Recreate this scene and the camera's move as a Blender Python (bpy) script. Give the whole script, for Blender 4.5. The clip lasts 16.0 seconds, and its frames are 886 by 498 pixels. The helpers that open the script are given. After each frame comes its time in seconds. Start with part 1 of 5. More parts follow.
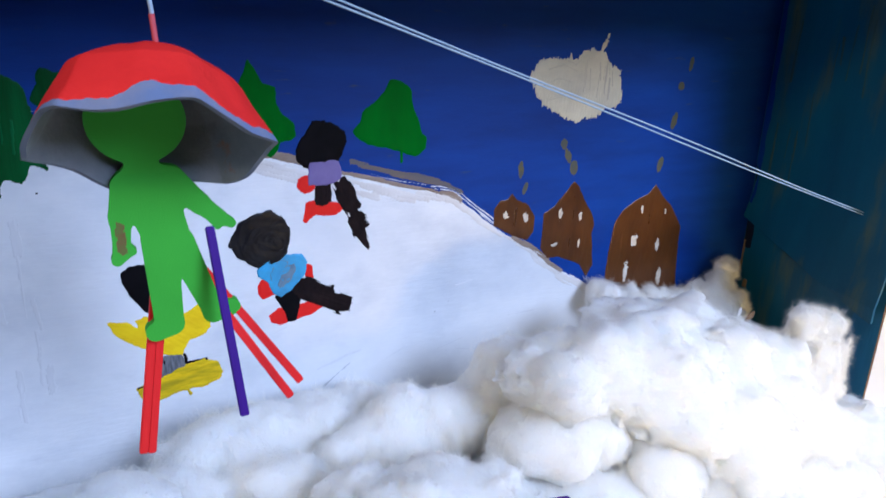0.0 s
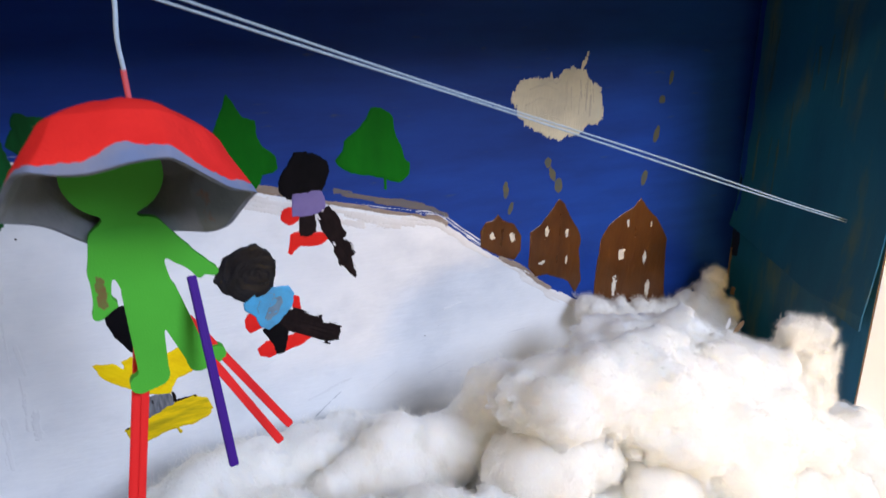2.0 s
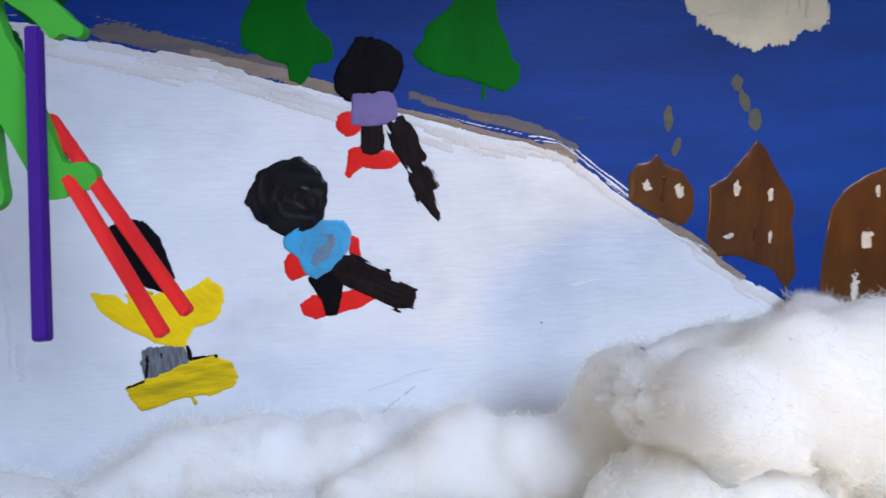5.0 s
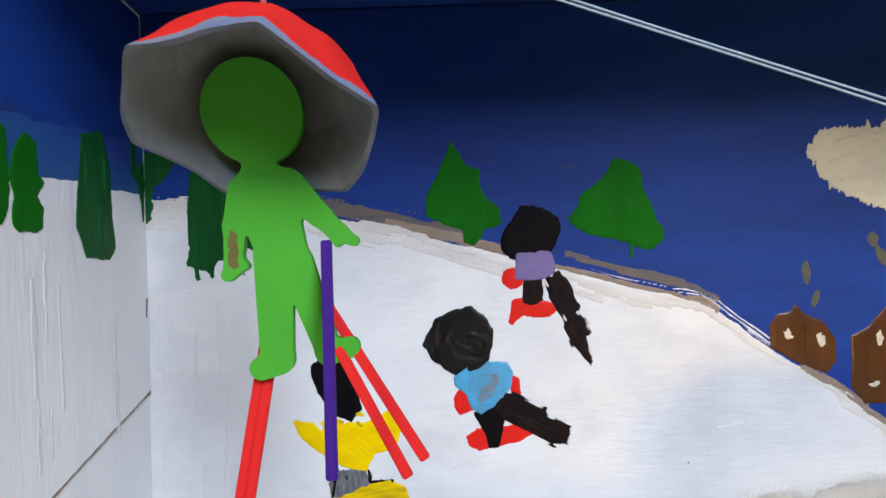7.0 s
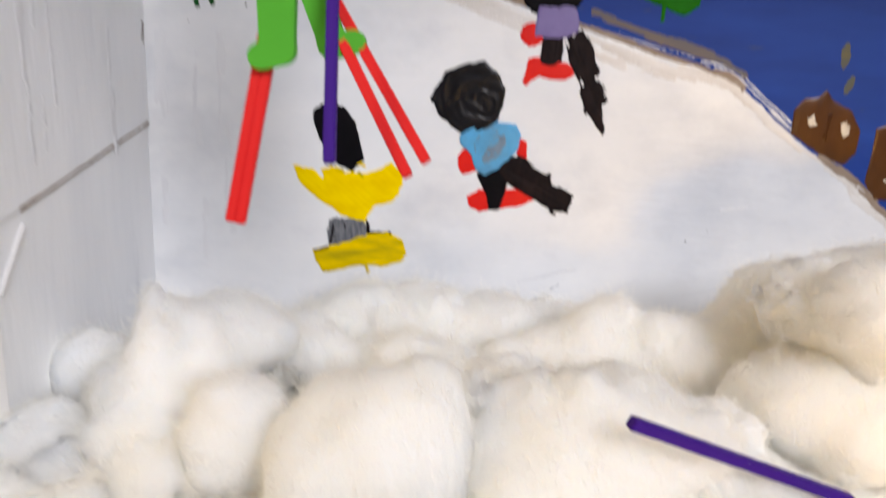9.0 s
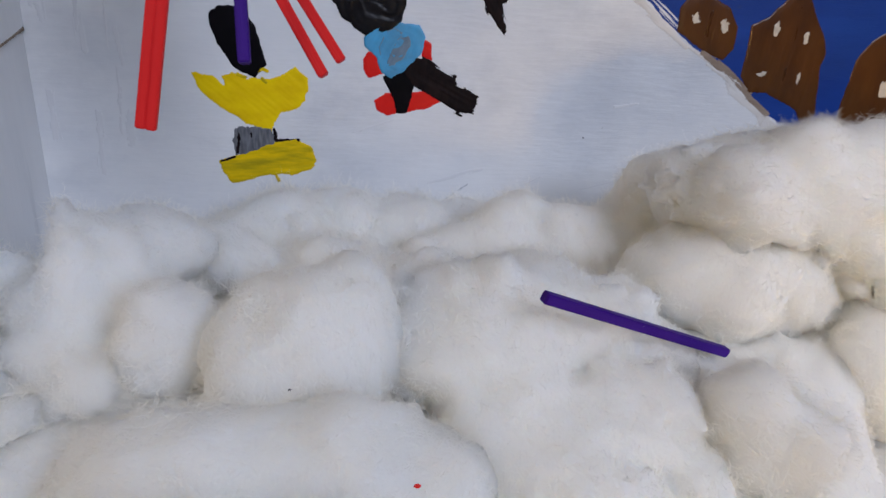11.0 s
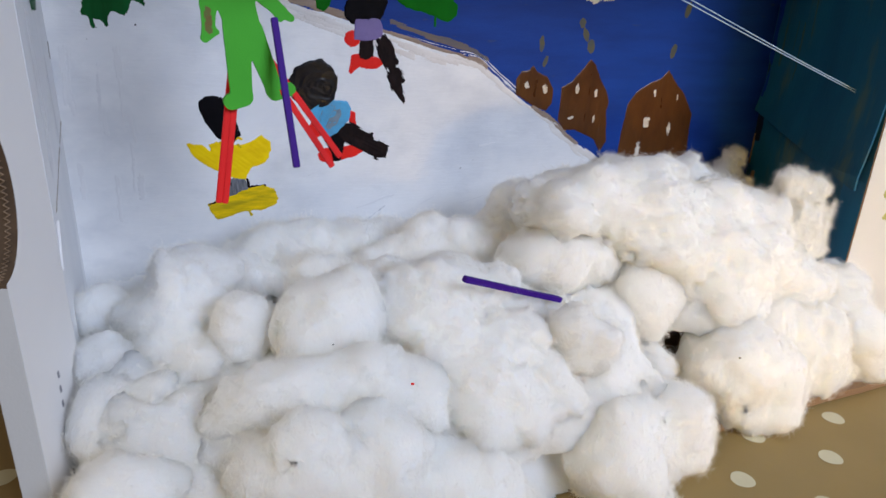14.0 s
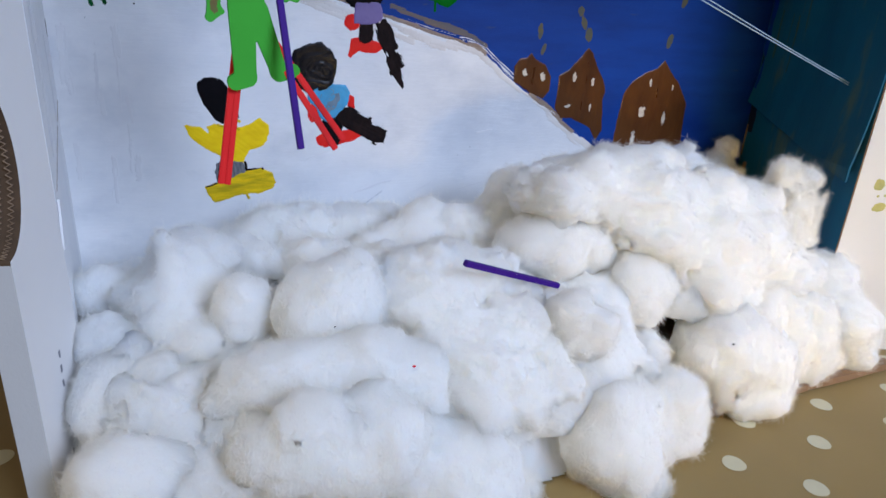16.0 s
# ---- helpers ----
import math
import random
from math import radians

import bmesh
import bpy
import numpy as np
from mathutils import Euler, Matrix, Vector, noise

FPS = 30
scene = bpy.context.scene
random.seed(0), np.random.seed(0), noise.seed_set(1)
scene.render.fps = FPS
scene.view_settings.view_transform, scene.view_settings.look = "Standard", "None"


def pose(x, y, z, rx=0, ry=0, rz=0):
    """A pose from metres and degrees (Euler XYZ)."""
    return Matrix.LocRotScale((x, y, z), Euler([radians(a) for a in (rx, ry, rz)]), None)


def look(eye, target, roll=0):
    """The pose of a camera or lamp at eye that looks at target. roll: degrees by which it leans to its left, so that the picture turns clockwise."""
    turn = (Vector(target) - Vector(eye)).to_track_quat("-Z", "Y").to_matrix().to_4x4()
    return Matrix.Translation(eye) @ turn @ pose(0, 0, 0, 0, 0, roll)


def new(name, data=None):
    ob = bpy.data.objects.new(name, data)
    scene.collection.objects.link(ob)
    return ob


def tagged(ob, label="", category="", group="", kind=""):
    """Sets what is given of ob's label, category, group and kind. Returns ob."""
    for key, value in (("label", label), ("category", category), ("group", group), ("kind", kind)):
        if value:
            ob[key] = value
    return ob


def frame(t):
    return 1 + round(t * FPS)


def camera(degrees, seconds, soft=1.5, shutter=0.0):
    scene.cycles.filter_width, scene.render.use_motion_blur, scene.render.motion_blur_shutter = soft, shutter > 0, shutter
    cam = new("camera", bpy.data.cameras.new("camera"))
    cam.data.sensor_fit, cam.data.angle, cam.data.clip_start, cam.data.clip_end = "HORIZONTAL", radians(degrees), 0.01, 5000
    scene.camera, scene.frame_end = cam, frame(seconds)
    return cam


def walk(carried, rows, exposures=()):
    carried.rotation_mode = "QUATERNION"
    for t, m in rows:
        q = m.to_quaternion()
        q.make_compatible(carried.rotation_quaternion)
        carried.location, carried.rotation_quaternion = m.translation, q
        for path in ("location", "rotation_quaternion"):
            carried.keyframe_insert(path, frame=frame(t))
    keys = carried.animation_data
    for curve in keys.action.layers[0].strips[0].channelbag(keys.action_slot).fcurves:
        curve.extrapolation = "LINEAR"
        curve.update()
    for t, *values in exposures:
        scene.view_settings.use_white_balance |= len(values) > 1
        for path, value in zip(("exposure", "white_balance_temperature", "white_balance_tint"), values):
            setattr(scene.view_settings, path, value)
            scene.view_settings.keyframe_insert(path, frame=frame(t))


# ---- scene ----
cam = camera(67.08, 16.0, shutter=0.5)
PATH = [
    (0, (-0.0887, -0.2606, 0.2214), (0.3459, 0.5828, -0.0945), 1.45),
    (0.5, (-0.0850, -0.2601, 0.2262), (0.3427, 0.5929, -0.0730), 0.67),
    (1, (-0.0899, -0.2568, 0.2323), (0.3292, 0.5994, -0.0699), 0.48),
    (1.5, (-0.0865, -0.2625, 0.2374), (0.3521, 0.5839, -0.0645), -1.10),
    (2, (-0.0859, -0.2576, 0.2294), (0.3633, 0.5806, -0.0799), -0.44),
    (2.5, (-0.0642, -0.2360, 0.2104), (0.4006, 0.5900, -0.1088), -0.31),
    (3, (-0.0447, -0.2170, 0.1909), (0.4210, 0.6114, -0.1205), -1.74),
    (3.2, (-0.0386, -0.2151, 0.1872), (0.3852, 0.6388, -0.1148), -2.57),
    (5.3, (-0.0228, -0.2069, 0.1506), (0.0918, 0.7772, 0.0155), -2.28),
    (5.5, (-0.0264, -0.2096, 0.1547), (0.0586, 0.7791, 0.0308), -2.65),
    (6, (-0.0316, -0.2164, 0.1599), (0.0163, 0.7799, 0.0878), -3.10),
    (6.5, (-0.0385, -0.2260, 0.1634), (-0.0213, 0.7737, 0.1444), -2.76),
    (7, (-0.0441, -0.2338, 0.1684), (-0.0328, 0.7661, 0.1777), -1.93),
    (7.5, (-0.0452, -0.2360, 0.1688), (-0.0261, 0.7637, 0.1852), -1.33),
    (8, (-0.0403, -0.2387, 0.1682), (-0.0390, 0.7584, 0.0917), 0.34),
    (8.5, (-0.0463, -0.2386, 0.1617), (-0.0582, 0.7519, 0.0244), 1.23),
    (9, (-0.0441, -0.2294, 0.1413), (-0.0388, 0.7425, -0.0941), 3.06),
    (9.5, (-0.0404, -0.2206, 0.1325), (0.0362, 0.7152, -0.2117), 5.13),
    (11.8, (-0.0614, -0.2555, 0.1486), (0.1416, 0.6570, -0.2065), 2.26),
    (12, (-0.0656, -0.2613, 0.1517), (0.1595, 0.6463, -0.2029), 2.67),
    (12.5, (-0.0755, -0.2769, 0.1614), (0.1939, 0.6186, -0.1929), 2.79),
    (13, (-0.0815, -0.2910, 0.1642), (0.2403, 0.5769, -0.2143), 3.02),
    (13.5, (-0.0946, -0.3095, 0.1796), (0.2567, 0.5511, -0.1891), 2.74),
    (14, (-0.1032, -0.3230, 0.1832), (0.2608, 0.5349, -0.1795), 2.42),
    (14.5, (-0.1086, -0.3269, 0.1830), (0.2503, 0.5325, -0.1811), 2.13),
    (15, (-0.1093, -0.3236, 0.1837), (0.2559, 0.5355, -0.1749), 2.86),
    (15.5, (-0.1089, -0.3217, 0.1823), (0.2693, 0.5308, -0.1785), 3.45),
    (16, (-0.1093, -0.3226, 0.1814), (0.2733, 0.5215, -0.1942), 3.58),
]
EXPOSURE = [(0, -0.55, 5650, 14), (0.5, -0.6, 5650, 14), (1.5, -0.61, 6720, 14), (2.5, -0.46, 6620, 14), (3, -0.66, 6270, 14), (5.5, -0.6, 6150, 12), (6.5, -0.28, 7300, 10), (7, -0.38, 7300, 10), (7.5, -0.43, 7800, 10), (8, -0.05, 7450, 16), (9, -0.48, 8300, 14), (9.5, -1.08, 8500, 20), (12, -1.3, 5880, 11), (12.5, -1.05, 6180, 12), (13, -0.9, 6530, 12), (13.5, -0.9, 6580, 12), (14, -0.9, 6680, 12), (14.5, -0.65, 6280, 11), (15, -0.85, 6280, 12), (15.5, -1.08, 6480, 12), (16, -0.9, 5980, 12)]
walk(cam, [(t, look(eye, target, roll)) for t, eye, target, roll in PATH], EXPOSURE)

# ---- light ----
world = bpy.data.worlds.new("room_air")
scene.world = world
world.use_nodes = True
world.node_tree.nodes["Background"].inputs["Color"].default_value = (0.75, 0.85, 1.0, 1)
world.node_tree.nodes["Background"].inputs["Strength"].default_value = 0.3


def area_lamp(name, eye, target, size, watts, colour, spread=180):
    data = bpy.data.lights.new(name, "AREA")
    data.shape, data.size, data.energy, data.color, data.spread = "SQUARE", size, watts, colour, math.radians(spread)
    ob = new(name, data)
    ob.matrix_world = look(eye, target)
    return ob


area_lamp("window_light", (0.52, -1.27, 0.92), (0.0, 0.0, 0.1), 0.65, 40, (0.68, 0.785, 1.0))
area_lamp("side_lamp", (-1.15, -0.86, 0.85), (0.05, -0.08, 0.08), 0.22, 8, (1.0, 0.79, 0.44))
# the low warm one is an added fill for bounce off the sunlit tablecloth
area_lamp("warm_bounce_fill", (0.14, -0.62, 0.045), (0.19, -0.10, 0.07), 0.07, 0.15, (1.0, 0.66, 0.22), 50)

# ---- materials ----


def node_mat(name, colour, colour2=None, rough=0.6, scale=60.0, stretch=(1, 1, 1), mix=(0.35, 0.7), bump=0.2, bump_scale=600.0,
             bump_stretch=(1, 1, 1), sss=0.0, sheen=0.0, dist=0.0004, colour3=None, spots=(30.0, 0.62, 0.7), spec=0.5):
    m = bpy.data.materials.new(name)
    m.use_nodes = True
    nt = m.node_tree
    b = nt.nodes["Principled BSDF"]
    tc = nt.nodes.new("ShaderNodeTexCoord")

    def coords(st):
        mp = nt.nodes.new("ShaderNodeMapping")
        mp.inputs["Scale"].default_value = st
        nt.links.new(tc.outputs["Object"], mp.inputs["Vector"])
        return mp.outputs["Vector"]

    def fnoise(vec, sc, detail=6.0, rough_=0.6):
        n = nt.nodes.new("ShaderNodeTexNoise")
        n.inputs["Scale"].default_value, n.inputs["Detail"].default_value, n.inputs["Roughness"].default_value = sc, detail, rough_
        nt.links.new(vec, n.inputs["Vector"])
        return n.outputs["Fac"]

    def ramp(fac, lo, hi, ca, cb):
        r = nt.nodes.new("ShaderNodeValToRGB")
        r.color_ramp.elements[0].position, r.color_ramp.elements[1].position = lo, hi
        r.color_ramp.elements[0].color, r.color_ramp.elements[1].color = (*ca, 1), (*cb, 1)
        nt.links.new(fac, r.inputs["Fac"])
        return r.outputs["Color"]

    colour2 = colour2 or tuple(c * 0.75 for c in colour)
    col = ramp(fnoise(coords(stretch), scale), mix[0], mix[1], colour, colour2)
    if colour3:
        mk = ramp(fnoise(coords(stretch), spots[0]), spots[1], spots[2], (0, 0, 0), (1, 1, 1))
        mx = nt.nodes.new("ShaderNodeMix")
        mx.data_type = "RGBA"
        nt.links.new(mk, mx.inputs["Factor"])
        nt.links.new(col, mx.inputs["A"])
        mx.inputs["B"].default_value = (*colour3, 1)
        col = mx.outputs["Result"]
    nt.links.new(col, b.inputs["Base Color"])
    b.inputs["Roughness"].default_value = rough
    b.inputs["Specular IOR Level"].default_value = spec
    if sss:
        b.inputs["Subsurface Weight"].default_value = sss
        b.inputs["Subsurface Radius"].default_value = (1.0, 0.9, 0.8)
        b.inputs["Subsurface Scale"].default_value = 0.030
    if sheen:
        b.inputs["Sheen Weight"].default_value = sheen
        b.inputs["Sheen Roughness"].default_value = 0.6
    if bump:
        bp = nt.nodes.new("ShaderNodeBump")
        bp.inputs["Strength"].default_value, bp.inputs["Distance"].default_value = bump, dist
        nt.links.new(fnoise(coords(bump_stretch), bump_scale, 4.0), bp.inputs["Height"])
        nt.links.new(bp.outputs["Normal"], b.inputs["Normal"])
    return m


M = {}
M["sky"] = node_mat("blue_sky_paint", (0.005, 0.048, 0.29), (0.004, 0.028, 0.18), 0.55, 14, (1, 1, 5), (0.3, 0.75), 0.35, 900, (0.15, 1, 2.5),
                    colour3=(0.04, 0.06, 0.12), spots=(60.0, 0.64, 0.76), spec=0.2)
M["sky_left"] = node_mat("turquoise_sky_paint", (0.008, 0.10, 0.28), (0.01, 0.04, 0.25), 0.55, 20, (1, 1, 3), (0.35, 0.65), 0.35, 900, (1, 0.2, 2))
M["teal"] = node_mat("teal_paint", (0.004, 0.115, 0.19), (0.003, 0.07, 0.13), 0.5, 30, (1, 1, 0.25), (0.3, 0.7), 0.4, 700, (1, 1, 0.12),
                     colour3=(0.10, 0.13, 0.06), spots=(55.0, 0.56, 0.76))
M["teal_light"] = node_mat("blue_teal_paint", (0.004, 0.14, 0.28), (0.003, 0.09, 0.19), 0.5, 30, (1, 1, 0.25), (0.3, 0.7), 0.4, 700, (1, 1, 0.12))
M["snow"] = node_mat("white_snow_paint", (0.82, 0.83, 0.84), (0.66, 0.69, 0.73), 0.5, 16, (1, 1, 1.6), (0.38, 0.78), 0.35, 420, (0.25, 1, 1.6),
                     colour3=(0.50, 0.53, 0.58), spots=(13.0, 0.50, 0.80), dist=0.0005)
M["snow_left"] = node_mat("thin_white_paint", (0.85, 0.865, 0.885), (0.75, 0.775, 0.81), 0.5, 30, (1, 1.6, 0.25), (0.4, 0.75), 0.35, 420, (1, 1.5, 0.2),
                          colour3=(0.5, 0.52, 0.56), spots=(34.0, 0.62, 0.82), dist=0.0005)
M["bare"] = node_mat("thinly_painted_card", (0.66, 0.63, 0.60), (0.74, 0.73, 0.72), 0.7, 70, (0.4, 1, 2), (0.35, 0.65), 0.2, 600)
M["streak"] = node_mat("brown_card_streak", (0.22, 0.15, 0.10), (0.34, 0.27, 0.22), 0.7, 90, (0.4, 1, 2), (0.35, 0.65), 0.2, 600)
M["wash"] = node_mat("grey_brown_wash", (0.085, 0.090, 0.12), (0.17, 0.125, 0.09), 0.7, 90, (0.4, 1, 2), (0.35, 0.65), 0.2, 600)
M["white_card"] = node_mat("white_card", (0.78, 0.77, 0.76), (0.72, 0.71, 0.71), 0.6, 12, (1, 1, 1), (0.3, 0.8), 0.15, 900)
M["grey_card"] = node_mat("grey_white_folded_card", (0.56, 0.59, 0.63), (0.50, 0.53, 0.57), 0.6, 25, (1, 1, 0.3), (0.3, 0.8), 0.2, 900)
M["brown_card"] = node_mat("brown_cardboard", (0.30, 0.18, 0.095), (0.22, 0.13, 0.065), 0.85, 120, (1, 1, 1), (0.3, 0.75), 0.5, 1500)
# brown card core, darkened to carry the shade inside hole and gap
M["shaded_core"] = node_mat("shaded_cardboard_core", (0.10, 0.062, 0.036), (0.06, 0.038, 0.022), 0.9, 200, (1, 1, 1), (0.3, 0.75), 0.5, 1500)
M["flute"] = node_mat("pale_flute_paper", (0.33, 0.24, 0.16), (0.25, 0.17, 0.11), 0.85, 200)
M["cloth"] = node_mat("beige_tablecloth", (0.30, 0.21, 0.078), (0.26, 0.18, 0.065), 0.55, 18, (1, 1, 1), (0.3, 0.75), 0.25, 1600)
M["cloth_dot"] = node_mat("cream_dot_print", (0.60, 0.57, 0.40), (0.54, 0.51, 0.36), 0.55, 60)
M["cotton"] = node_mat("white_cotton", (0.965, 0.95, 0.90), (0.945, 0.925, 0.865), 1.0, 60, (1, 1, 1), (0.35, 0.7), 0.45, 700, (1, 1, 0.3), sss=1.0, sheen=0.15,
                       dist=0.0008, spec=0.0)
M["fibre"] = node_mat("cotton_fibre", (0.95, 0.935, 0.885), (0.93, 0.91, 0.85), 1.0, 60, bump=0, spec=0.0)
nt_ = M["fibre"].node_tree
thin, both = nt_.nodes.new("ShaderNodeBsdfTranslucent"), nt_.nodes.new("ShaderNodeMixShader")
thin.inputs["Color"].default_value = (0.96, 0.945, 0.90, 1)
nt_.links.new(nt_.nodes["Principled BSDF"].outputs[0], both.inputs[1])
nt_.links.new(thin.outputs[0], both.inputs[2])
nt_.links.new(both.outputs[0], nt_.nodes["Material Output"].inputs["Surface"])
M["smear"] = node_mat("brown_smear", (0.16, 0.09, 0.03), (0.10, 0.16, 0.03), 0.6, 400)
M["foam"] = node_mat("green_craft_foam", (0.062, 0.43, 0.040), (0.054, 0.38, 0.035), 0.75, 50, (1, 1, 1), (0.3, 0.75), 0.25, 2500, spec=0.25)
M["hat_red"] = node_mat("red_painted_pulp", (0.82, 0.030, 0.024), (0.72, 0.022, 0.020), 0.75, 90, (1, 1, 1), (0.3, 0.7), 0.5, 700, spec=0.15)
M["hat_grey"] = node_mat("grey_moulded_pulp", (0.25, 0.27, 0.31), (0.18, 0.195, 0.23), 0.9, 110, (1, 1, 1), (0.3, 0.7), 0.7, 900, colour3=(0.30, 0.16, 0.13), spots=(90, 0.68, 0.76))
M["hat_edge"] = node_mat("blue_grey_pulp_edge", (0.13, 0.155, 0.215), (0.19, 0.21, 0.26), 0.85, 150, (1, 1, 1), (0.35, 0.65), 0.5, 800)
M["hat_blue"] = node_mat("pale_blue_paint_rim", (0.15, 0.21, 0.38), (0.22, 0.24, 0.34), 0.7, 120, (1, 1, 1), (0.35, 0.65), 0.4, 800)
M["stick_red"] = node_mat("red_dyed_wood", (0.82, 0.026, 0.026), (0.72, 0.018, 0.020), 0.6, 300, (1, 1, 0.08), (0.3, 0.7), 0.3, 2500, (1, 1, 0.05), spec=0.2)
M["stick_purple"] = node_mat("purple_dyed_wood", (0.050, 0.006, 0.25), (0.035, 0.004, 0.18), 0.6, 300, (1, 1, 0.08), (0.3, 0.7), 0.3, 2500, (1, 1, 0.05), spec=0.2)
M["thread"] = node_mat("white_thread", (0.40, 0.54, 0.66), (0.32, 0.44, 0.56), 0.7, 800, bump=0)
M["thread_red"] = node_mat("red_stained_thread", (0.6, 0.08, 0.1), (0.5, 0.1, 0.12), 0.7, 800, bump=0)
M["tree"] = node_mat("dark_green_paint", (0.003, 0.16, 0.008), (0.002, 0.11, 0.006), 0.55, 60, (1, 1, 0.4), (0.3, 0.7), 0.3, 700, (1, 1, 0.3), spec=0.06)
M["tree_dark"] = node_mat("bottle_green_paint", (0.006, 0.105, 0.025), (0.004, 0.055, 0.012), 0.45, 120, (1, 1, 0.12), (0.35, 0.65), 0.4, 700, (1, 1, 0.2), spec=0.08)
M["tree_light"] = node_mat("streaky_green_paint", (0.007, 0.14, 0.04), (0.005, 0.09, 0.024), 0.5, 120, (1, 1, 0.12), (0.35, 0.65), 0.3, 700, (1, 1, 0.2), spec=0.1)
M["cloud_dark"] = node_mat("grey_cream_paint", (0.53, 0.50, 0.39), (0.45, 0.43, 0.35), 0.55, 90, (1, 1, 0.2), spec=0.2)
M["smudge"] = node_mat("grey_smudged_white_paint", (0.70, 0.715, 0.74), (0.75, 0.76, 0.78), 0.6, 60, (1, 1, 0.3))
M["ochre"] = node_mat("thin_ochre_streak", (0.055, 0.10, 0.07), (0.02, 0.09, 0.11), 0.6, 120, (1, 1, 0.2))
M["house_dark"] = node_mat("dark_brown_gloss_paint", (0.05, 0.016, 0.005), (0.07, 0.024, 0.006), 0.25, 90, (1, 1, 0.3), spec=0.4)
M["pale_yellow"] = node_mat("thin_yellow_paint", (0.56, 0.50, 0.16), (0.40, 0.40, 0.14), 0.6, 200)
M["scratch"] = node_mat("grey_scratch", (0.42, 0.44, 0.48), (0.55, 0.57, 0.60), 0.6, 200)
M["grey"] = node_mat("streaky_grey_paint", (0.085, 0.09, 0.105), (0.20, 0.21, 0.23), 0.45, 300, (3, 1, 0.5), (0.4, 0.65))
M["black_wet"] = node_mat("wet_black_paint", (0.006, 0.006, 0.008), (0.014, 0.014, 0.017), 0.26, 200, spec=0.22)
# near-black navy that paints the shade of the right corner gap
M["navy"] = node_mat("navy_corner_shade", (0.003, 0.006, 0.03), (0.002, 0.004, 0.02), 0.7, 60)
M["black"] = node_mat("black_gloss_paint", (0.003, 0.003, 0.004), (0.006, 0.005, 0.007), 0.5, 150, spec=0.06)
M["black_dry"] = node_mat("dry_brushed_black_paint", (0.006, 0.004, 0.005), (0.018, 0.010, 0.010), 0.5, 160, (2, 1, 1), spec=0.08)
M["red"] = node_mat("red_paint", (0.80, 0.018, 0.012), (0.70, 0.010, 0.010), 0.4, 120, spec=0.2)
M["lilac"] = node_mat("lilac_paint", (0.19, 0.145, 0.36), (0.16, 0.12, 0.31), 0.5, 120)
M["light_blue"] = node_mat("light_blue_paint", (0.05, 0.38, 0.68), (0.06, 0.30, 0.52), 0.35, 120, (1, 1, 1), (0.4, 0.65))
M["slate"] = node_mat("grey_blue_paint", (0.16, 0.25, 0.33), (0.10, 0.17, 0.24), 0.35, 200)
M["yellow"] = node_mat("yellow_paint", (0.92, 0.64, 0.004), (0.80, 0.50, 0.004), 0.5, 90, (1, 1, 2), (0.4, 0.75), spec=0.12)
M["olive"] = node_mat("olive_yellow_paint", (0.42, 0.32, 0.008), (0.86, 0.58, 0.005), 0.5, 90, (0.5, 1, 3), (0.35, 0.6), spec=0.12)
M["smoke"] = node_mat("olive_smoke_paint", (0.10, 0.085, 0.025), (0.035, 0.055, 0.07), 0.6, 140)
M["brown"] = node_mat("brown_gloss_paint", (0.125, 0.044, 0.009), (0.052, 0.017, 0.005), 0.3, 55, (1, 1, 0.45), (0.3, 0.7), 0.5, 400, (1, 1, 0.2), spec=0.35)
M["white"] = node_mat("white_paint", (0.70, 0.65, 0.56), (0.48, 0.40, 0.30), 0.4, 200)
M["cloud"] = node_mat("cream_cloud_paint", (0.64, 0.60, 0.45), (0.44, 0.42, 0.33), 0.5, 60, (0.6, 1, 0.8), (0.35, 0.7), 0.6, 500, (2.0, 1, 0.3))
M["print"] = node_mat("grey_print", (0.25, 0.25, 0.28), rough=0.7)
M["room"] = node_mat("plain_room_wall", (0.62, 0.60, 0.56), (0.58, 0.56, 0.52), 0.8, 2)
M["wood"] = node_mat("plain_table_wood", (0.30, 0.19, 0.10), (0.22, 0.13, 0.07), 0.5, 8, (1, 6, 1))

# ---- shape helpers ----


def lattice(u, v, seed=0):
    """Smooth value noise, -1 to 1, for arrays of places."""
    iu, iv = np.floor(u).astype(np.int64), np.floor(v).astype(np.int64)
    fu, fv = u - iu, v - iv
    fu, fv = fu * fu * (3 - 2 * fu), fv * fv * (3 - 2 * fv)

    def h(a, b):
        n = (a * 374761393 + b * 668265263 + seed * 1442695041) & 0x7FFFFFFF
        n = ((n ^ (n >> 13)) * 1274126177) & 0x7FFFFFFF
        return ((n ^ (n >> 16)) & 0xFFFF) / 32767.5 - 1
    return (h(iu, iv) * (1 - fu) + h(iu + 1, iv) * fu) * (1 - fv) + (h(iu, iv + 1) * (1 - fu) + h(iu + 1, iv + 1) * fu) * fv


def fbm(u, v, f, seed=0):
    return lattice(u * f, v * f, seed) * 0.6 + lattice(u * f * 2.3, v * f * 2.3, seed + 7) * 0.3 + lattice(u * f * 5.1, v * f * 5.1, seed + 13) * 0.15


def d_limb(u, v, a, b, ra, rb):
    """Distance to a tapering round-ended limb from a to b (millimetres)."""
    du, dv = b[0] - a[0], b[1] - a[1]
    t = np.clip(((u - a[0]) * du + (v - a[1]) * dv) / (du * du + dv * dv), 0, 1)
    return np.hypot(u - a[0] - t * du, v - a[1] - t * dv) - (ra + (rb - ra) * t)


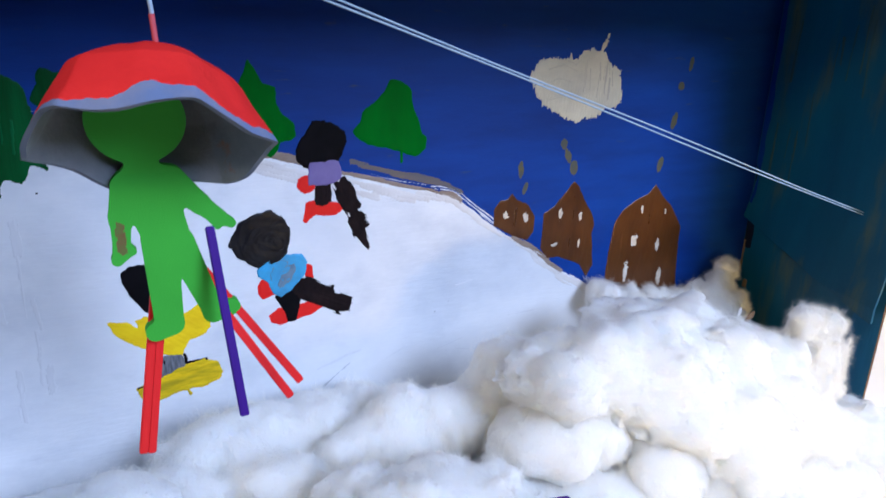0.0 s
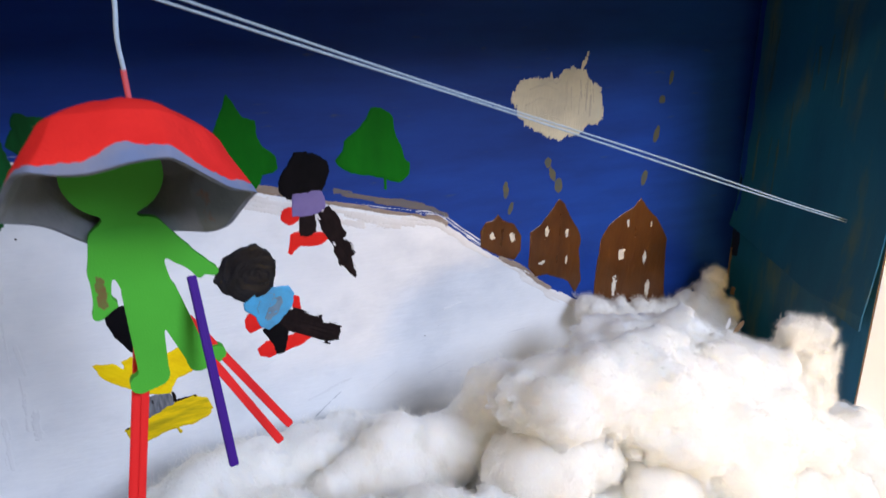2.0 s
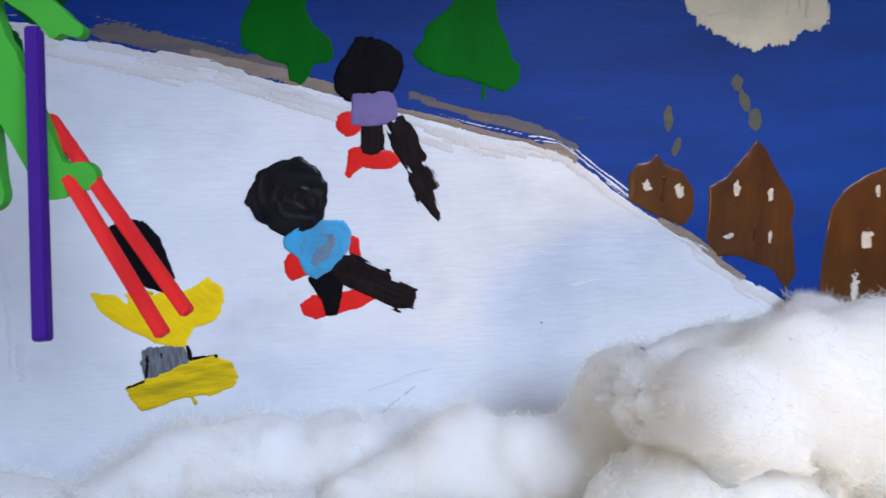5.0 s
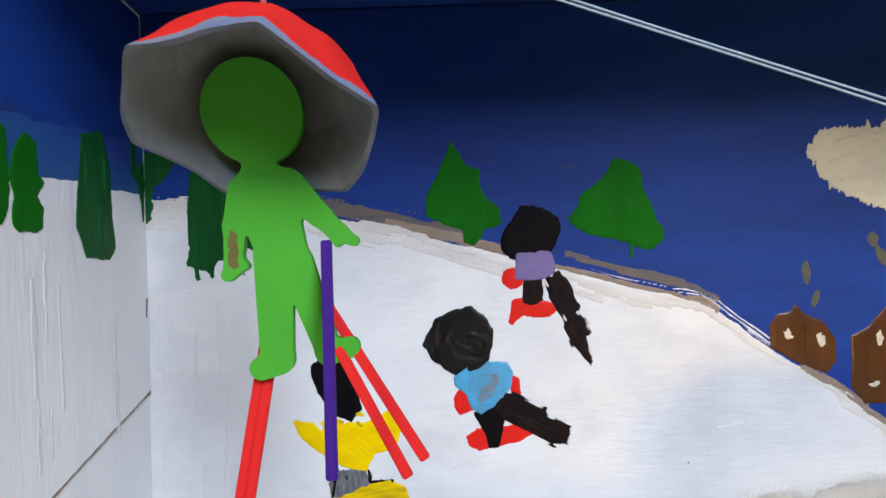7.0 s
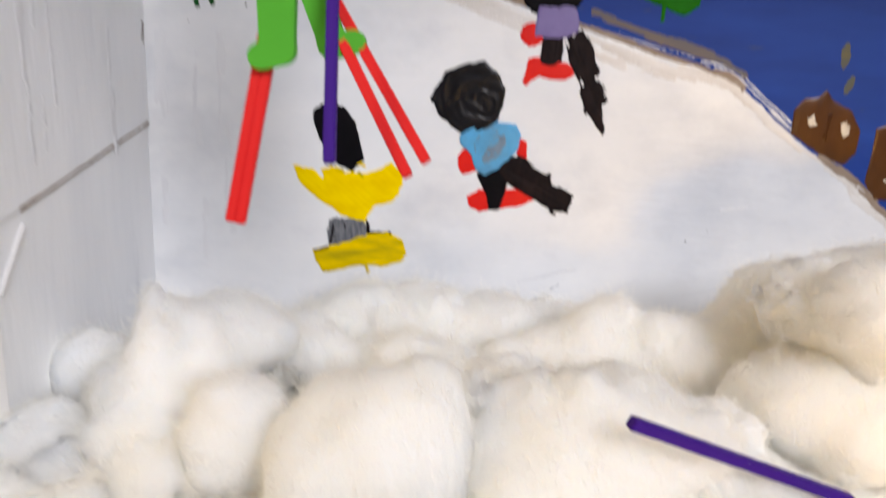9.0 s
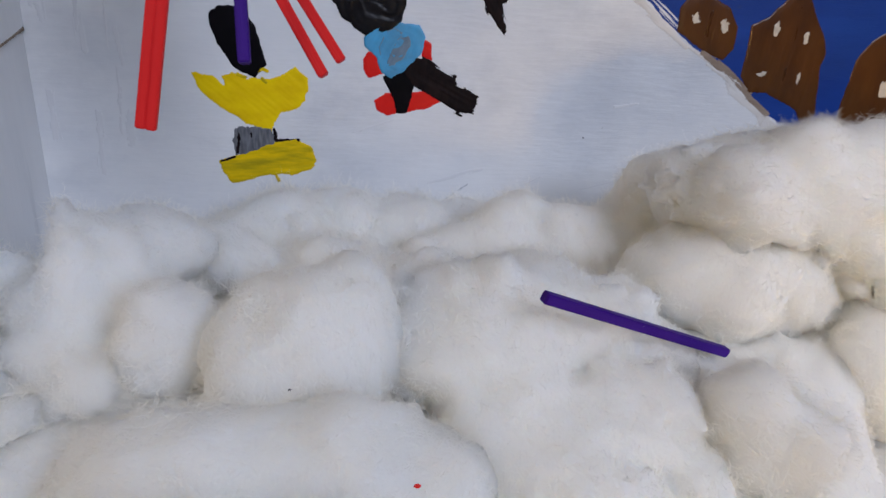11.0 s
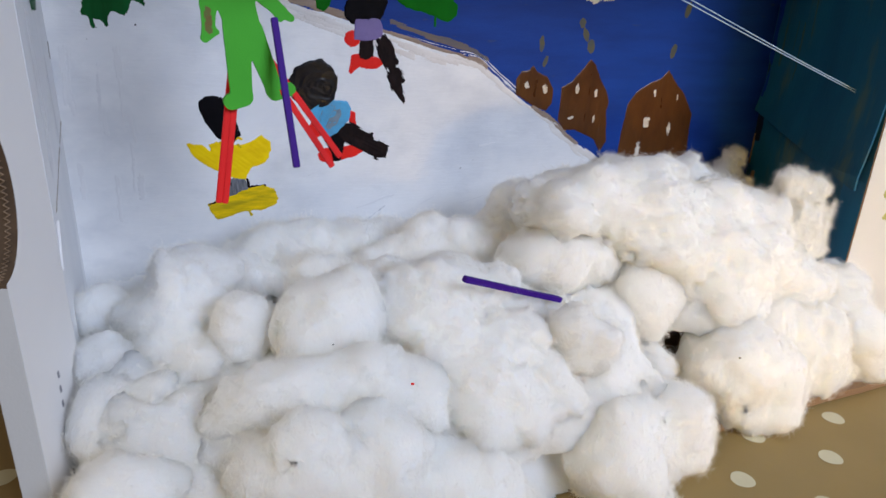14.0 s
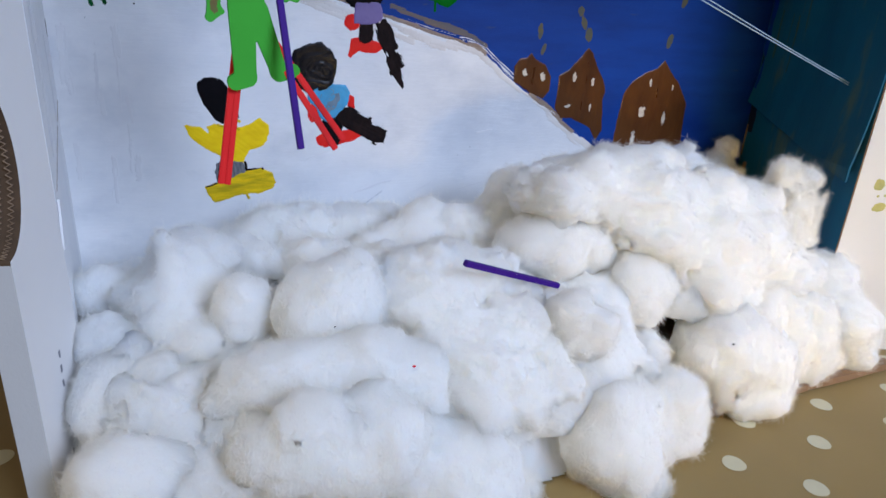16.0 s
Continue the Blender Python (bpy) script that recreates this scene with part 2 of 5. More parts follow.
def d_oval(u, v, c, r, turn=0.0):
    a = math.radians(turn)
    x, y = u - c[0], v - c[1]
    x, y = (x * math.cos(a) + y * math.sin(a)) / r[0], (-x * math.sin(a) + y * math.cos(a)) / r[1]
    return (np.hypot(x, y) - 1) * min(r)


def d_poly(u, v, pts):
    d, s = np.full(u.shape, 1e9), np.ones(u.shape)
    n = len(pts)
    for i in range(n):
        (ax, ay), (bx, by) = pts[i], pts[i - 1]
        ex, ey, wx, wy = bx - ax, by - ay, u - ax, v - ay
        t = np.clip((wx * ex + wy * ey) / (ex * ex + ey * ey), 0, 1)
        d = np.minimum(d, (wx - ex * t) ** 2 + (wy - ey * t) ** 2)
        c1, c2, c3 = v >= ay, v < by, ex * wy > ey * wx
        flip = (c1 & c2 & c3) | (~c1 & ~c2 & ~c3)
        s = np.where(flip, -s, s)
    return s * np.sqrt(d)


def d_stroke(u, v, pts, wide, ragged=0.6, seed=0):
    """A brush stroke along pts; its end is torn into bristle marks."""
    d = np.full(u.shape, 1e9)
    for a, b in zip(pts, pts[1:]):
        d = np.minimum(d, d_limb(u, v, a, b, wide, wide))
    return d + ragged * fbm(u, v, 0.9, seed)


def blend(a, b, k):
    h = np.clip(0.5 + 0.5 * (b - a) / k, 0, 1)
    return b * (1 - h) + a * h - k * h * (1 - h)


def contour(dist, bounds, cell):
    """Triangles that fill dist < 0 inside the bounds (mm): places, triangles, and which places lie on the edge."""
    u0, v0, u1, v1 = bounds
    nu, nv = int((u1 - u0) / cell) + 2, int((v1 - v0) / cell) + 2
    uu, vv = np.meshgrid(u0 + np.arange(nu) * cell, v0 + np.arange(nv) * cell, indexing="ij")
    d = dist(uu, vv)
    d = np.where(np.abs(d) < 1e-6, 1e-6, d)
    verts, tris, edge, known = [], [], [], {}

    def corner(p):
        if p not in known:
            known[p] = len(verts)
            verts.append((uu[p], vv[p]))
            edge.append(False)
        return known[p]

    def cut(p, q):
        key = (p, q) if p < q else (q, p)
        if key not in known:
            p, q = key
            t = d[p] / (d[p] - d[q])
            known[key] = len(verts)
            verts.append((uu[p] + (uu[q] - uu[p]) * t, vv[p] + (vv[q] - vv[p]) * t))
            edge.append(True)
        return known[key]
    inside = d < 0
    busy = inside[:-1, :-1] | inside[1:, :-1] | inside[:-1, 1:] | inside[1:, 1:]
    for i, j in zip(*np.nonzero(busy)):
        i, j = int(i), int(j)
        a, b, c, e = (i, j), (i + 1, j), (i + 1, j + 1), (i, j + 1)
        for t3 in ((a, b, c), (a, c, e)):
            ring = []
            for p, q in zip(t3, t3[1:] + t3[:1]):
                if d[p] < 0:
                    ring.append(corner(p))
                if (d[p] < 0) != (d[q] < 0):
                    ring.append(cut(p, q))
            for k in range(1, len(ring) - 1):
                tris.append((ring[0], ring[k], ring[k + 1]))
    return np.array(verts).reshape(-1, 2), tris, np.array(edge, bool)


def back(u, v, h):
    return np.stack([u, -h, v], 1) * 0.001


def left(u, v, h):
    return np.stack([-145 - 0.055 * u + h, u, v], 1) * 0.001


def right(u, v, h):
    return np.stack([250 + 0.25 * u - h, u, v], 1) * 0.001


def mesh_of(name, layers, mats, smooth=True):
    """One mesh out of (places, faces, material index) layers."""
    vs, fs, mi = [], [], []
    for p, f, k in layers:
        o = len(vs)
        vs.extend(map(tuple, p))
        fs.extend([tuple(i + o for i in q) for q in f])
        mi.extend(k if isinstance(k, list) else [k] * len(f))
    me = bpy.data.meshes.new(name)
    me.from_pydata(vs, [], fs)
    me.polygons.foreach_set("material_index", mi)
    me.polygons.foreach_set("use_smooth", [smooth] * len(fs))
    for m in mats:
        me.materials.append(M[m])
    me.update()
    return me


def daub(dist, bounds, place, base=0.0, thick=0.5, cell=0.5, streak=0.25, angle=90.0, seed=0, edge=1.0, swirl=None, low=0.28):
    """A raised patch of paint with brush ridges along the angle: places and faces."""
    p, t, e = contour(dist, bounds, cell)
    if not len(p):
        return np.zeros((0, 3)), []
    u, v = p[:, 0], p[:, 1]
    a = math.radians(angle)
    across, along = -u * math.sin(a) + v * math.cos(a), u * math.cos(a) + v * math.sin(a)
    if swirl:
        across = 0.55 * np.hypot(u - swirl[0], (v - swirl[1]) * 1.2) + 1.6 * fbm(u, v, 0.09, seed + 4)
        along = 6 * np.arctan2(v - swirl[1], u - swirl[0])
    ramp = np.clip(-dist(u, v) / edge, 0, 1)
    h = base + thick * np.sqrt(ramp) * 0.6 + ramp * (thick * 0.4 + streak * (lattice(across * 1.1, along * 0.09, seed) + 0.6 * lattice(across * 2.4, along * 0.2, seed + 3)))
    h = np.maximum(h, base + 0.06) * low
    h[e] = 0.02
    flip = place is not back
    return place(u, v, h), [q[::-1] if flip else q for q in t] if place is not right else t


def painted(name, layers, label, category, group=""):
    """A painted thing on a wall, one mesh; layers of (dist, bounds, material, options)."""
    made, mats = [], []
    for dist, bounds, mat, place, opt in layers:
        if mat not in mats:
            mats.append(mat)
        p, f = daub(dist, bounds, place, **opt)
        made.append((p, f, mats.index(mat)))
    ob = new(name, mesh_of(name, made, mats))
    return tagged(ob, label, category, group)


def brush(parent, pts, wide, mat, base, seed, place=back, name="brush_mark", label="", dry=0.6, cell=0.35):
    """One dry brush stroke along pts as a part of its own."""
    us, vs_ = [q[0] for q in pts], [q[1] for q in pts]
    a = math.atan2(vs_[-1] - vs_[0], us[-1] - us[0])

    def dist(u, v):
        across, along = -u * math.sin(a) + v * math.cos(a), u * math.cos(a) + v * math.sin(a)
        return d_stroke(u, v, pts, wide, 0.3 * wide, seed) + dry * wide * (lattice(across * 1.9, along * 0.11, seed) + 0.7 * lattice(across * 4.0, along * 0.25, seed + 1))
    p, f = daub(dist, (min(us) - 3 * wide - 1, min(vs_) - 3 * wide - 1, max(us) + 3 * wide + 1, max(vs_) + 3 * wide + 1), place, base=base, thick=0.1, cell=cell, streak=0.05, angle=math.degrees(a), seed=seed, edge=0.5)
    if f:
        part(name, mesh_of(name, [(p, f, 0)], [mat]), parent, label)


def part(name, me, parent, label=""):
    ob = new(name, me)
    ob.parent = parent
    if label:
        ob["label"] = label
    return ob


def slab_mesh(name, x0, x1, y0, y1, z0, z1, mats, bev=0.0006, side=None):
    bm = bmesh.new()
    bmesh.ops.create_cube(bm, size=1)
    for v in bm.verts:
        v.co = ((x0 + x1) / 2 + v.co.x * (x1 - x0), (y0 + y1) / 2 + v.co.y * (y1 - y0), (z0 + z1) / 2 + v.co.z * (z1 - z0))
    if bev:
        bmesh.ops.bevel(bm, geom=bm.edges[:], offset=bev, segments=2, affect="EDGES")
    me = bpy.data.meshes.new(name)
    if side:
        for f in bm.faces:
            f.material_index = side(f.normal)
    bm.to_mesh(me)
    bm.free()
    for m in mats:
        me.materials.append(M[m])
    return me

# ---- room and table (plain, to close the place) ----


def structure(name, me, label):
    return tagged(new(name, me), label, kind="structure")


structure("room_floor", slab_mesh("room_floor", -2.1, 2.1, -2.6, 1.6, -0.80, -0.75, ["wood"], 0), "plain wooden room floor under the table")
structure("room_ceiling", slab_mesh("room_ceiling", -2.1, 2.1, -2.6, 1.6, 1.75, 1.80, ["room"], 0), "plain pale room ceiling")
structure("room_wall_north", slab_mesh("room_wall_north", -2.1, 2.1, 1.6, 1.65, -0.75, 1.75, ["room"], 0), "plain pale room wall")
structure("room_wall_south", slab_mesh("room_wall_south", -2.1, 2.1, -2.65, -2.6, -0.75, 1.75, ["room"], 0), "plain pale room wall")
structure("room_wall_east", slab_mesh("room_wall_east", 2.1, 2.15, -2.6, 1.6, -0.75, 1.75, ["room"], 0), "plain pale room wall")
structure("room_wall_west", slab_mesh("room_wall_west", -2.15, -2.1, -2.6, 1.6, -0.75, 1.75, ["room"], 0), "plain pale room wall")

table = tagged(new("table", slab_mesh("table", -0.75, 0.75, -0.42, 0.42, -0.03, -0.0012, ["wood"], 0.003)),
               "plain wooden table under a beige tablecloth", "table")
for sx in (-0.68, 0.68):
    for sy in (-0.36, 0.36):
        part("leg", slab_mesh("leg", sx - 0.03, sx + 0.03, sy - 0.03, sy + 0.03, -0.75, -0.03, ["wood"], 0.004), table)


def cloth_mesh():
    bm = bmesh.new()
    n = 60
    grid = []
    for i in range(n + 1):
        for j in range(n + 1):
            x, y = -0.80 + 1.60 * i / n, -0.47 + 0.94 * j / n
            over = max(abs(x) - 0.752, abs(y) - 0.422, 0.0)
            z = -over * 2.2
            if over > 0:
                x, y = max(-0.76, min(0.76, x)), max(-0.43, min(0.43, y))
            grid.append(bm.verts.new((x, y, z)))
    for i in range(n):
        for j in range(n):
            a = i * (n + 1) + j
            bm.faces.new((grid[a], grid[a + n + 1], grid[a + n + 2], grid[a + 1]))
    me = bpy.data.meshes.new("tablecloth")
    bm.to_mesh(me)
    bm.free()
    me.materials.append(M["cloth"])
    return me


cloth = tagged(new("tablecloth", cloth_mesh()), "beige tablecloth with cream polka dots under the box", "tablecloth")


def dots_mesh():
    vs, fs = [], []
    for i in range(-26, 27):
        for j in range(-26, 27):
            cx, cy = 0.1765 + 0.0272 * i + 0.0210 * j, -0.1480 + 0.0208 * i - 0.0228 * j
            if abs(cx) > 0.74 or abs(cy) > 0.41:
                continue
            o = len(vs)
            for k in range(20):
                a = k * math.tau / 20
                r = 0.0049 * (1 + 0.03 * math.sin(3 * a + i))
                vs.append((cx + r * math.cos(a), cy + r * math.sin(a), 0.0002))
            fs.append(tuple(range(o, o + 20)))
    me = bpy.data.meshes.new("dots")
    me.from_pydata(vs, [], fs)
    me.materials.append(M["cloth_dot"])
    return me


tagged(part("printed_dots", dots_mesh(), cloth, "cream printed dots"), kind="stuff")

# ---- the open cardboard box ----
brown_edges = ["sky", "brown_card"]
wall_back = structure("wall_back", slab_mesh("wall_back", -0.153, 0.262, 0.0, 0.006, 0.0006, 0.2560, brown_edges, 0.0005,
                                             lambda n: 0 if n.y < -0.9 else 1), "blue-painted cardboard back wall of the open box")
structure("ceiling", slab_mesh("ceiling", -0.156, 0.262, -0.112, 0.006, 0.2565, 0.2625, brown_edges, 0.0005, lambda n: 0 if n.z < -0.9 else 1),
          "blue-painted cardboard top of the box")
structure("floor", slab_mesh("floor", -0.139, 0.2245, -0.106, -0.0005, 0.0006, 0.0062, ["brown_card"], 0.0006), "brown cardboard floor of the box")


def prism(name, outline, place, t0, t1, mats, face=0, rim=1, far=1, cell=1.5):
    """A board cut to the outline (distance in mm), from height t0 to t1 over the plane."""
    dist, bounds = outline
    p, t, e = contour(dist, bounds, cell)
    n = len(p)
    top = place(p[:, 0], p[:, 1], np.full(n, t1))
    low = place(p[:, 0], p[:, 1], np.full(n, t0))
    faces = [tuple(q) for q in t] + [tuple(i + n for i in reversed(q)) for q in t]
    idx = [face] * len(t) + [far] * len(t)
    count = {}
    for q in t:
        for a, b in zip(q, q[1:] + q[:1]):
            count[(a, b)] = 1
    for a, b in list(count):
        if (b, a) not in count:
            faces.append((b, a, a + n, b + n))
            idx.append(rim(p[a]) if callable(rim) else rim)
    me = mesh_of(name, [(np.concatenate([top, low]), faces, idx)], mats, smooth=False)
    bm = bmesh.new()
    bm.from_mesh(me)
    bmesh.ops.recalc_face_normals(bm, faces=bm.faces)
    bm.to_mesh(me)
    bm.free()
    return me


def rect(u0, v0, u1, v1):
    return lambda u, v: np.maximum(np.maximum(u0 - u, u - u1), np.maximum(v0 - v, v - v1))


# left wall: lower panel, and an upper panel that laps over it with a slanting edge
wall_left = structure("wall_left", prism("wall_left", (rect(-91, 1, -0.3, 255.5), (-93, 0, 2, 258)), left, -7.0, 0.0, ["snow_left", "brown_card"], rim=0, cell=4),
                      "white-painted cardboard side wall of the box")
upper_left = lambda u, v: np.maximum(rect(-90.5, 90, -0.5, 255.5)(u, v), (125 + 0.195 * u) - v + 0.3 * fbm(u, v, 0.12, 4))
part("lapped_panel", prism("lapped_panel", (upper_left, (-93, 90, 2, 258)), left, 0.15, 0.55, ["snow_left", "brown_card"], rim=0, cell=1.2), wall_left,
     "upper white-painted card panel with a slanting edge")


# strip for the panel's bare edge, its thin shadow put into the colour
edge_shade = lambda u, v: np.maximum(rect(-80, 100, -0.6, 130)(u, v), np.abs(v - 124.6 - 0.195 * u + 0.3 * fbm(u, v, 0.12, 4)) - 0.42 - 0.25 * fbm(u, v, 0.25, 6))
part("edge_shade", prism("edge_shade", (edge_shade, (-82, 100, 1, 130)), left, 0.10, 0.62, ["streak"], rim=0, far=0, cell=0.4), wall_left, "thin grey-brown strip, bare card edge with its shadow painted in")
torn = lambda u, v: np.maximum(rect(-90, 92, -79, 110)(u, v), np.abs(v - 100.8 - 1.15 * (u + 82.5)) - 1.0 + 0.4 * fbm(u, v, 0.4, 7))
part("torn_edge", prism("torn_edge", (torn, (-92, 90, -76, 112)), left, 0.10, 0.9, ["white_card"], rim=0, far=0, cell=0.4), wall_left, "torn white paper edge")
# raised dark sliver drawn instead of a gap, its shade is only colour
tick = lambda u, v: d_limb(u, v, (-1.6, 156.5), (-2.6, 150.5), 0.5, 0.25) + 0.3 * fbm(u, v, 0.9, 5)
part("corner_gap_shade", prism("corner_gap_shade", (tick, (-6, 146, 2, 160)), left, 0.5, 0.72, ["shaded_core"], rim=0, far=0, cell=0.25), wall_left, "small dark sliver painted as the shade of a corner gap")


def left_daub(name, dist, bounds, mat, lab, parent=wall_left, **opt):
    p, f = daub(dist, bounds, lambda u, v, h: left(u, v, h + 0.55), **opt)
    return part(name, mesh_of(name, [(p, f, 0)], [mat]), parent, lab)


left_daub("upper_sky_paint", lambda u, v: np.maximum(rect(-89.5, 150, -1.4, 254.5)(u, v), 209 + 3.5 * fbm(u, v, 0.05, 15) + 0.05 * u - v), (-92, 190, 0, 256), "sky",
          "dark blue sky paint", cell=1.6, thick=0.25, streak=0.08, angle=0, base=0.4, edge=3.0)
left_daub("sky_paint", lambda u, v: np.maximum(rect(-89.5, 150, -1.4, 254.5)(u, v), 192.5 + 1.6 * fbm(u, v, 0.09, 5) + 0.02 * u - v), (-92, 150, 0, 256), "sky_left",
          "turquoise and blue sky paint", cell=1.6, thick=0.25, streak=0.08, angle=0)

# right wall
wall_right = structure("wall_right", prism("wall_right", (rect(-100, 1, -0.3, 255.5), (-102, 0, 2, 258)), right, -7.0, 0.0, ["teal", "brown_card"], cell=4),
                       "teal-painted cardboard side wall of the box")
lift = lambda v: 3.6 * np.clip((v - 119) / 28, 0, 1) * np.clip((151 - v) / 4, 0, 1)
upper_right = lambda u, v: np.maximum(np.maximum(rect(-99.5, 80, -0.8, 255.5)(u, v), u + 0.9 + lift(v)), (119.5 + 0.245 * u) - v + 0.5 * fbm(u, v, 0.1, 9))
part("lapped_panel", prism("lapped_panel", (upper_right, (-102, 80, 2, 258)), lambda u, v, h: right(u, v, h + np.clip((158 - v) / 55, 0, 1) ** 2 * 6.5), 0.2, 1.5,
                           ["teal", "brown_card"], rim=0, cell=1.2), wall_right, "upper teal panel lapping over the lower one")
p_, f_ = daub(lambda u, v: np.maximum(rect(-99.5, 8, -82, 110)(u, v), u + 84 + 3 * fbm(u, v, 0.12, 3)),
              (-102, 5, -78, 112), right, base=0.05, thick=0.2, cell=1.5, streak=0.05)
part("paint_edge", mesh_of("paint_edge", [(p_, f_, 0)], ["teal_light"]), wall_right, "brighter blue-teal paint strip")

on_panel = lambda u, v, h: right(u, v, h + 1.6 + np.clip((158 - v) / 55, 0, 1) ** 2 * 6.5)
p_, f_ = daub(lambda u, v: np.maximum(rect(-12, 128, -1.2, 254)(u, v), np.maximum(-5.5 - u + 1.6 * fbm(u, v, 0.12, 17), u + 1.4 + lift(v))), (-14, 126, 0, 256), on_panel, base=0.05, thick=0.15, cell=1.0, streak=0.04)
part("sky_paint_edge", mesh_of("sky_paint_edge", [(p_, f_[::-1], 0)], ["sky"]), wall_right, "blue sky paint running onto the panel")
# flat dark strip stands in for the shade behind the lifted panel
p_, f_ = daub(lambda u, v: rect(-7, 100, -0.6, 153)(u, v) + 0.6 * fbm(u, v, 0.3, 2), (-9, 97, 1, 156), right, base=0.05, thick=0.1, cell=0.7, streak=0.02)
part("gap_shade", mesh_of("gap_shade", [(p_, f_[::-1], 0)], ["navy"]), wall_right, "dark navy strip painted as shade in the corner gap")
for k, (u0, v0, w_, hgt) in enumerate(((-1.6, 84, 0.5, 20), (-7.5, 76, 1.6, 5))):
    me = prism("torn_edge", (lambda u, v: rect(u0 - w_, v0, u0 + w_, v0 + hgt)(u, v) + 0.7 * fbm(u, v, 0.5, k + 3), (u0 - 5, v0 - 3, u0 + 5, v0 + hgt + 3)), right, 0.1, 0.8, ["brown_card"], rim=0, far=0, cell=0.5)
    part("torn_edge", me, wall_right, "bare brown torn card edge")
for k, (sx, sy, sz) in enumerate(((0.2035, -0.0470, 0.0800), (0.1985, -0.0440, 0.0815))):
    me = prism("card_scrap", (lambda u, v: d_oval(u, v, (0, 0), (4.2 - 1.2 * k, 1.2), 15 + 30 * k) + 0.5 * fbm(u, v, 0.7, 5 + k), (-7, -4, 7, 4)),
               lambda u, v, h: np.stack([sx + u * 0.001, sy - h * 0.001 + v * 0.0004, sz + v * 0.001 + u * 0.0003], 1), 0.0, 0.5, ["brown_card" if k == 0 else "white_card"], rim=0, far=0, cell=0.5)
    tagged(new("card_scrap", me), "small torn cardboard scrap on the cotton beside the wall", "card scrap", "card scraps")

# front flaps
flap_dir = Vector((-0.0088, -0.0350, 0)).normalized()


def left_flap_place(u, v, h):
    """u: mm from the fold, h: mm off the inner face."""
    n = Vector((-flap_dir.y, flap_dir.x, 0))
    return np.stack([-0.1395 + (flap_dir.x * u + n.x * h) * 0.001, -0.0915 + (flap_dir.y * u + n.y * h) * 0.001, v * 0.001], 1)


notch = lambda u, v: d_oval(u, v, (35.5, 128.0), (14.5, 24.5))
flap_shape = lambda u, v: np.maximum(rect(0, 0.5, 35, 257)(u, v), -notch(u, v))
# rim of the hand hole takes the brown with shade mixed in
flap = tagged(new("box_flap", prism("box_flap", (flap_shape, (-2, -1, 38, 260)), left_flap_place, -8.5, 0.0, ["white_card", "grey_card", "shaded_core"],
                                    rim=lambda q: 2 if notch(np.array([q[0]]), np.array([q[1]]))[0] < 0.9 else 1, cell=0.8)),
              "white cardboard box flap with a cut hand hole", "box flap")
for x0, amp in ((-2.4, 0.75), (-5.6, 0.75)):
    vs, fs = [], []
    for k in range(150):
        a = math.radians(-86 + 172 * k / 149)
        cu, cv = 35.5 - 14.3 * math.cos(a), 128 + 24.3 * math.sin(a)
        wob = amp * (2 * abs((k / 4.0) % 1 * 2 - 1) - 1)
        for w in (-0.16, 0.16):
            for lift in (0.0, 0.45):
                vs.append((cu + lift * math.cos(a), cv - lift * math.sin(a) * 0.5, x0 + wob + w))
        if k:
            o = 4 * (k - 1)
            for q in ((0, 1, 5, 4), (1, 3, 7, 5), (3, 2, 6, 7)):
                fs.append(tuple(o + i for i in q))
    vs = np.array(vs)
    part("flute", mesh_of("flute", [(left_flap_place(vs[:, 0], vs[:, 1], vs[:, 2]), fs, 0)], ["flute"], False), flap, "wavy corrugated paper layer")
for k in range(9):
    u0, v0 = 15.5 + 0.35 * k, 62 - 5.2 * k
    me = prism("print_mark", (rect(u0, v0, u0 + 1.3, v0 + 2.6), (u0 - 1, v0 - 1, u0 + 3, v0 + 4)), left_flap_place, 0.0, 0.06, ["print"], rim=0, far=0, cell=0.5)
    if k not in (3, 6):
        part("print_mark", me, flap)

rdir = Vector((0.052, -0.030, 0)).normalized()
flap_r = tagged(new("box_flap", prism("box_flap", (rect(0, 0.5, 66, 257), (-2, -1, 69, 260)),
                                      lambda u, v, h: np.stack([0.2255 + (rdir.x * u + rdir.y * h) * 0.001, -0.1005 + (rdir.y * u - rdir.x * h) * 0.001, v * 0.001], 1),
                                      -6.0, 0.0, ["white_card", "brown_card"], cell=3)), "white cardboard box flap with smears of green paint", "box flap")
for c, r in (((11, 95), (2.6, 3.0)), ((14, 83), (3.2, 2.4)), ((17, 90), (2.0, 1.2)), ((12, 89), (1.0, 0.6))):
    dd = lambda u, v, c=c, r=r: d_oval(u, v, c, r, 20) + 0.7 * fbm(u, v, 0.8, 2)
    p_, f_ = daub(dd, (c[0] - 6, c[1] - 6, c[0] + 6, c[1] + 6),
                  lambda u, v, h: np.stack([0.2255 + (rdir.x * u + rdir.y * h) * 0.001, -0.1005 + (rdir.y * u - rdir.x * h) * 0.001, v * 0.001], 1), thick=0.15, cell=0.4, streak=0.03)
    part("paint_smear", mesh_of("paint_smear", [(p_, f_, 0)], ["pale_yellow"]), flap_r, "thin yellow-green paint smear")

front_edge = lambda u, v: np.maximum(rect(20, -139, 243, -106.6)(u, v), -(v + 138.4 + 0.9 * fbm(u, v, 0.05, 6) - 0.02 * (u - 165)))
tagged(new("box_flap", prism("box_flap", (front_edge, (18, -142, 246, -105)), lambda u, v, h: np.stack([u, v, h], 1) * 0.001, 0.8, 4.6, ["brown_card"], rim=0, far=0, cell=2)),
       "brown cardboard bottom flap folded out on the tablecloth", "box flap")

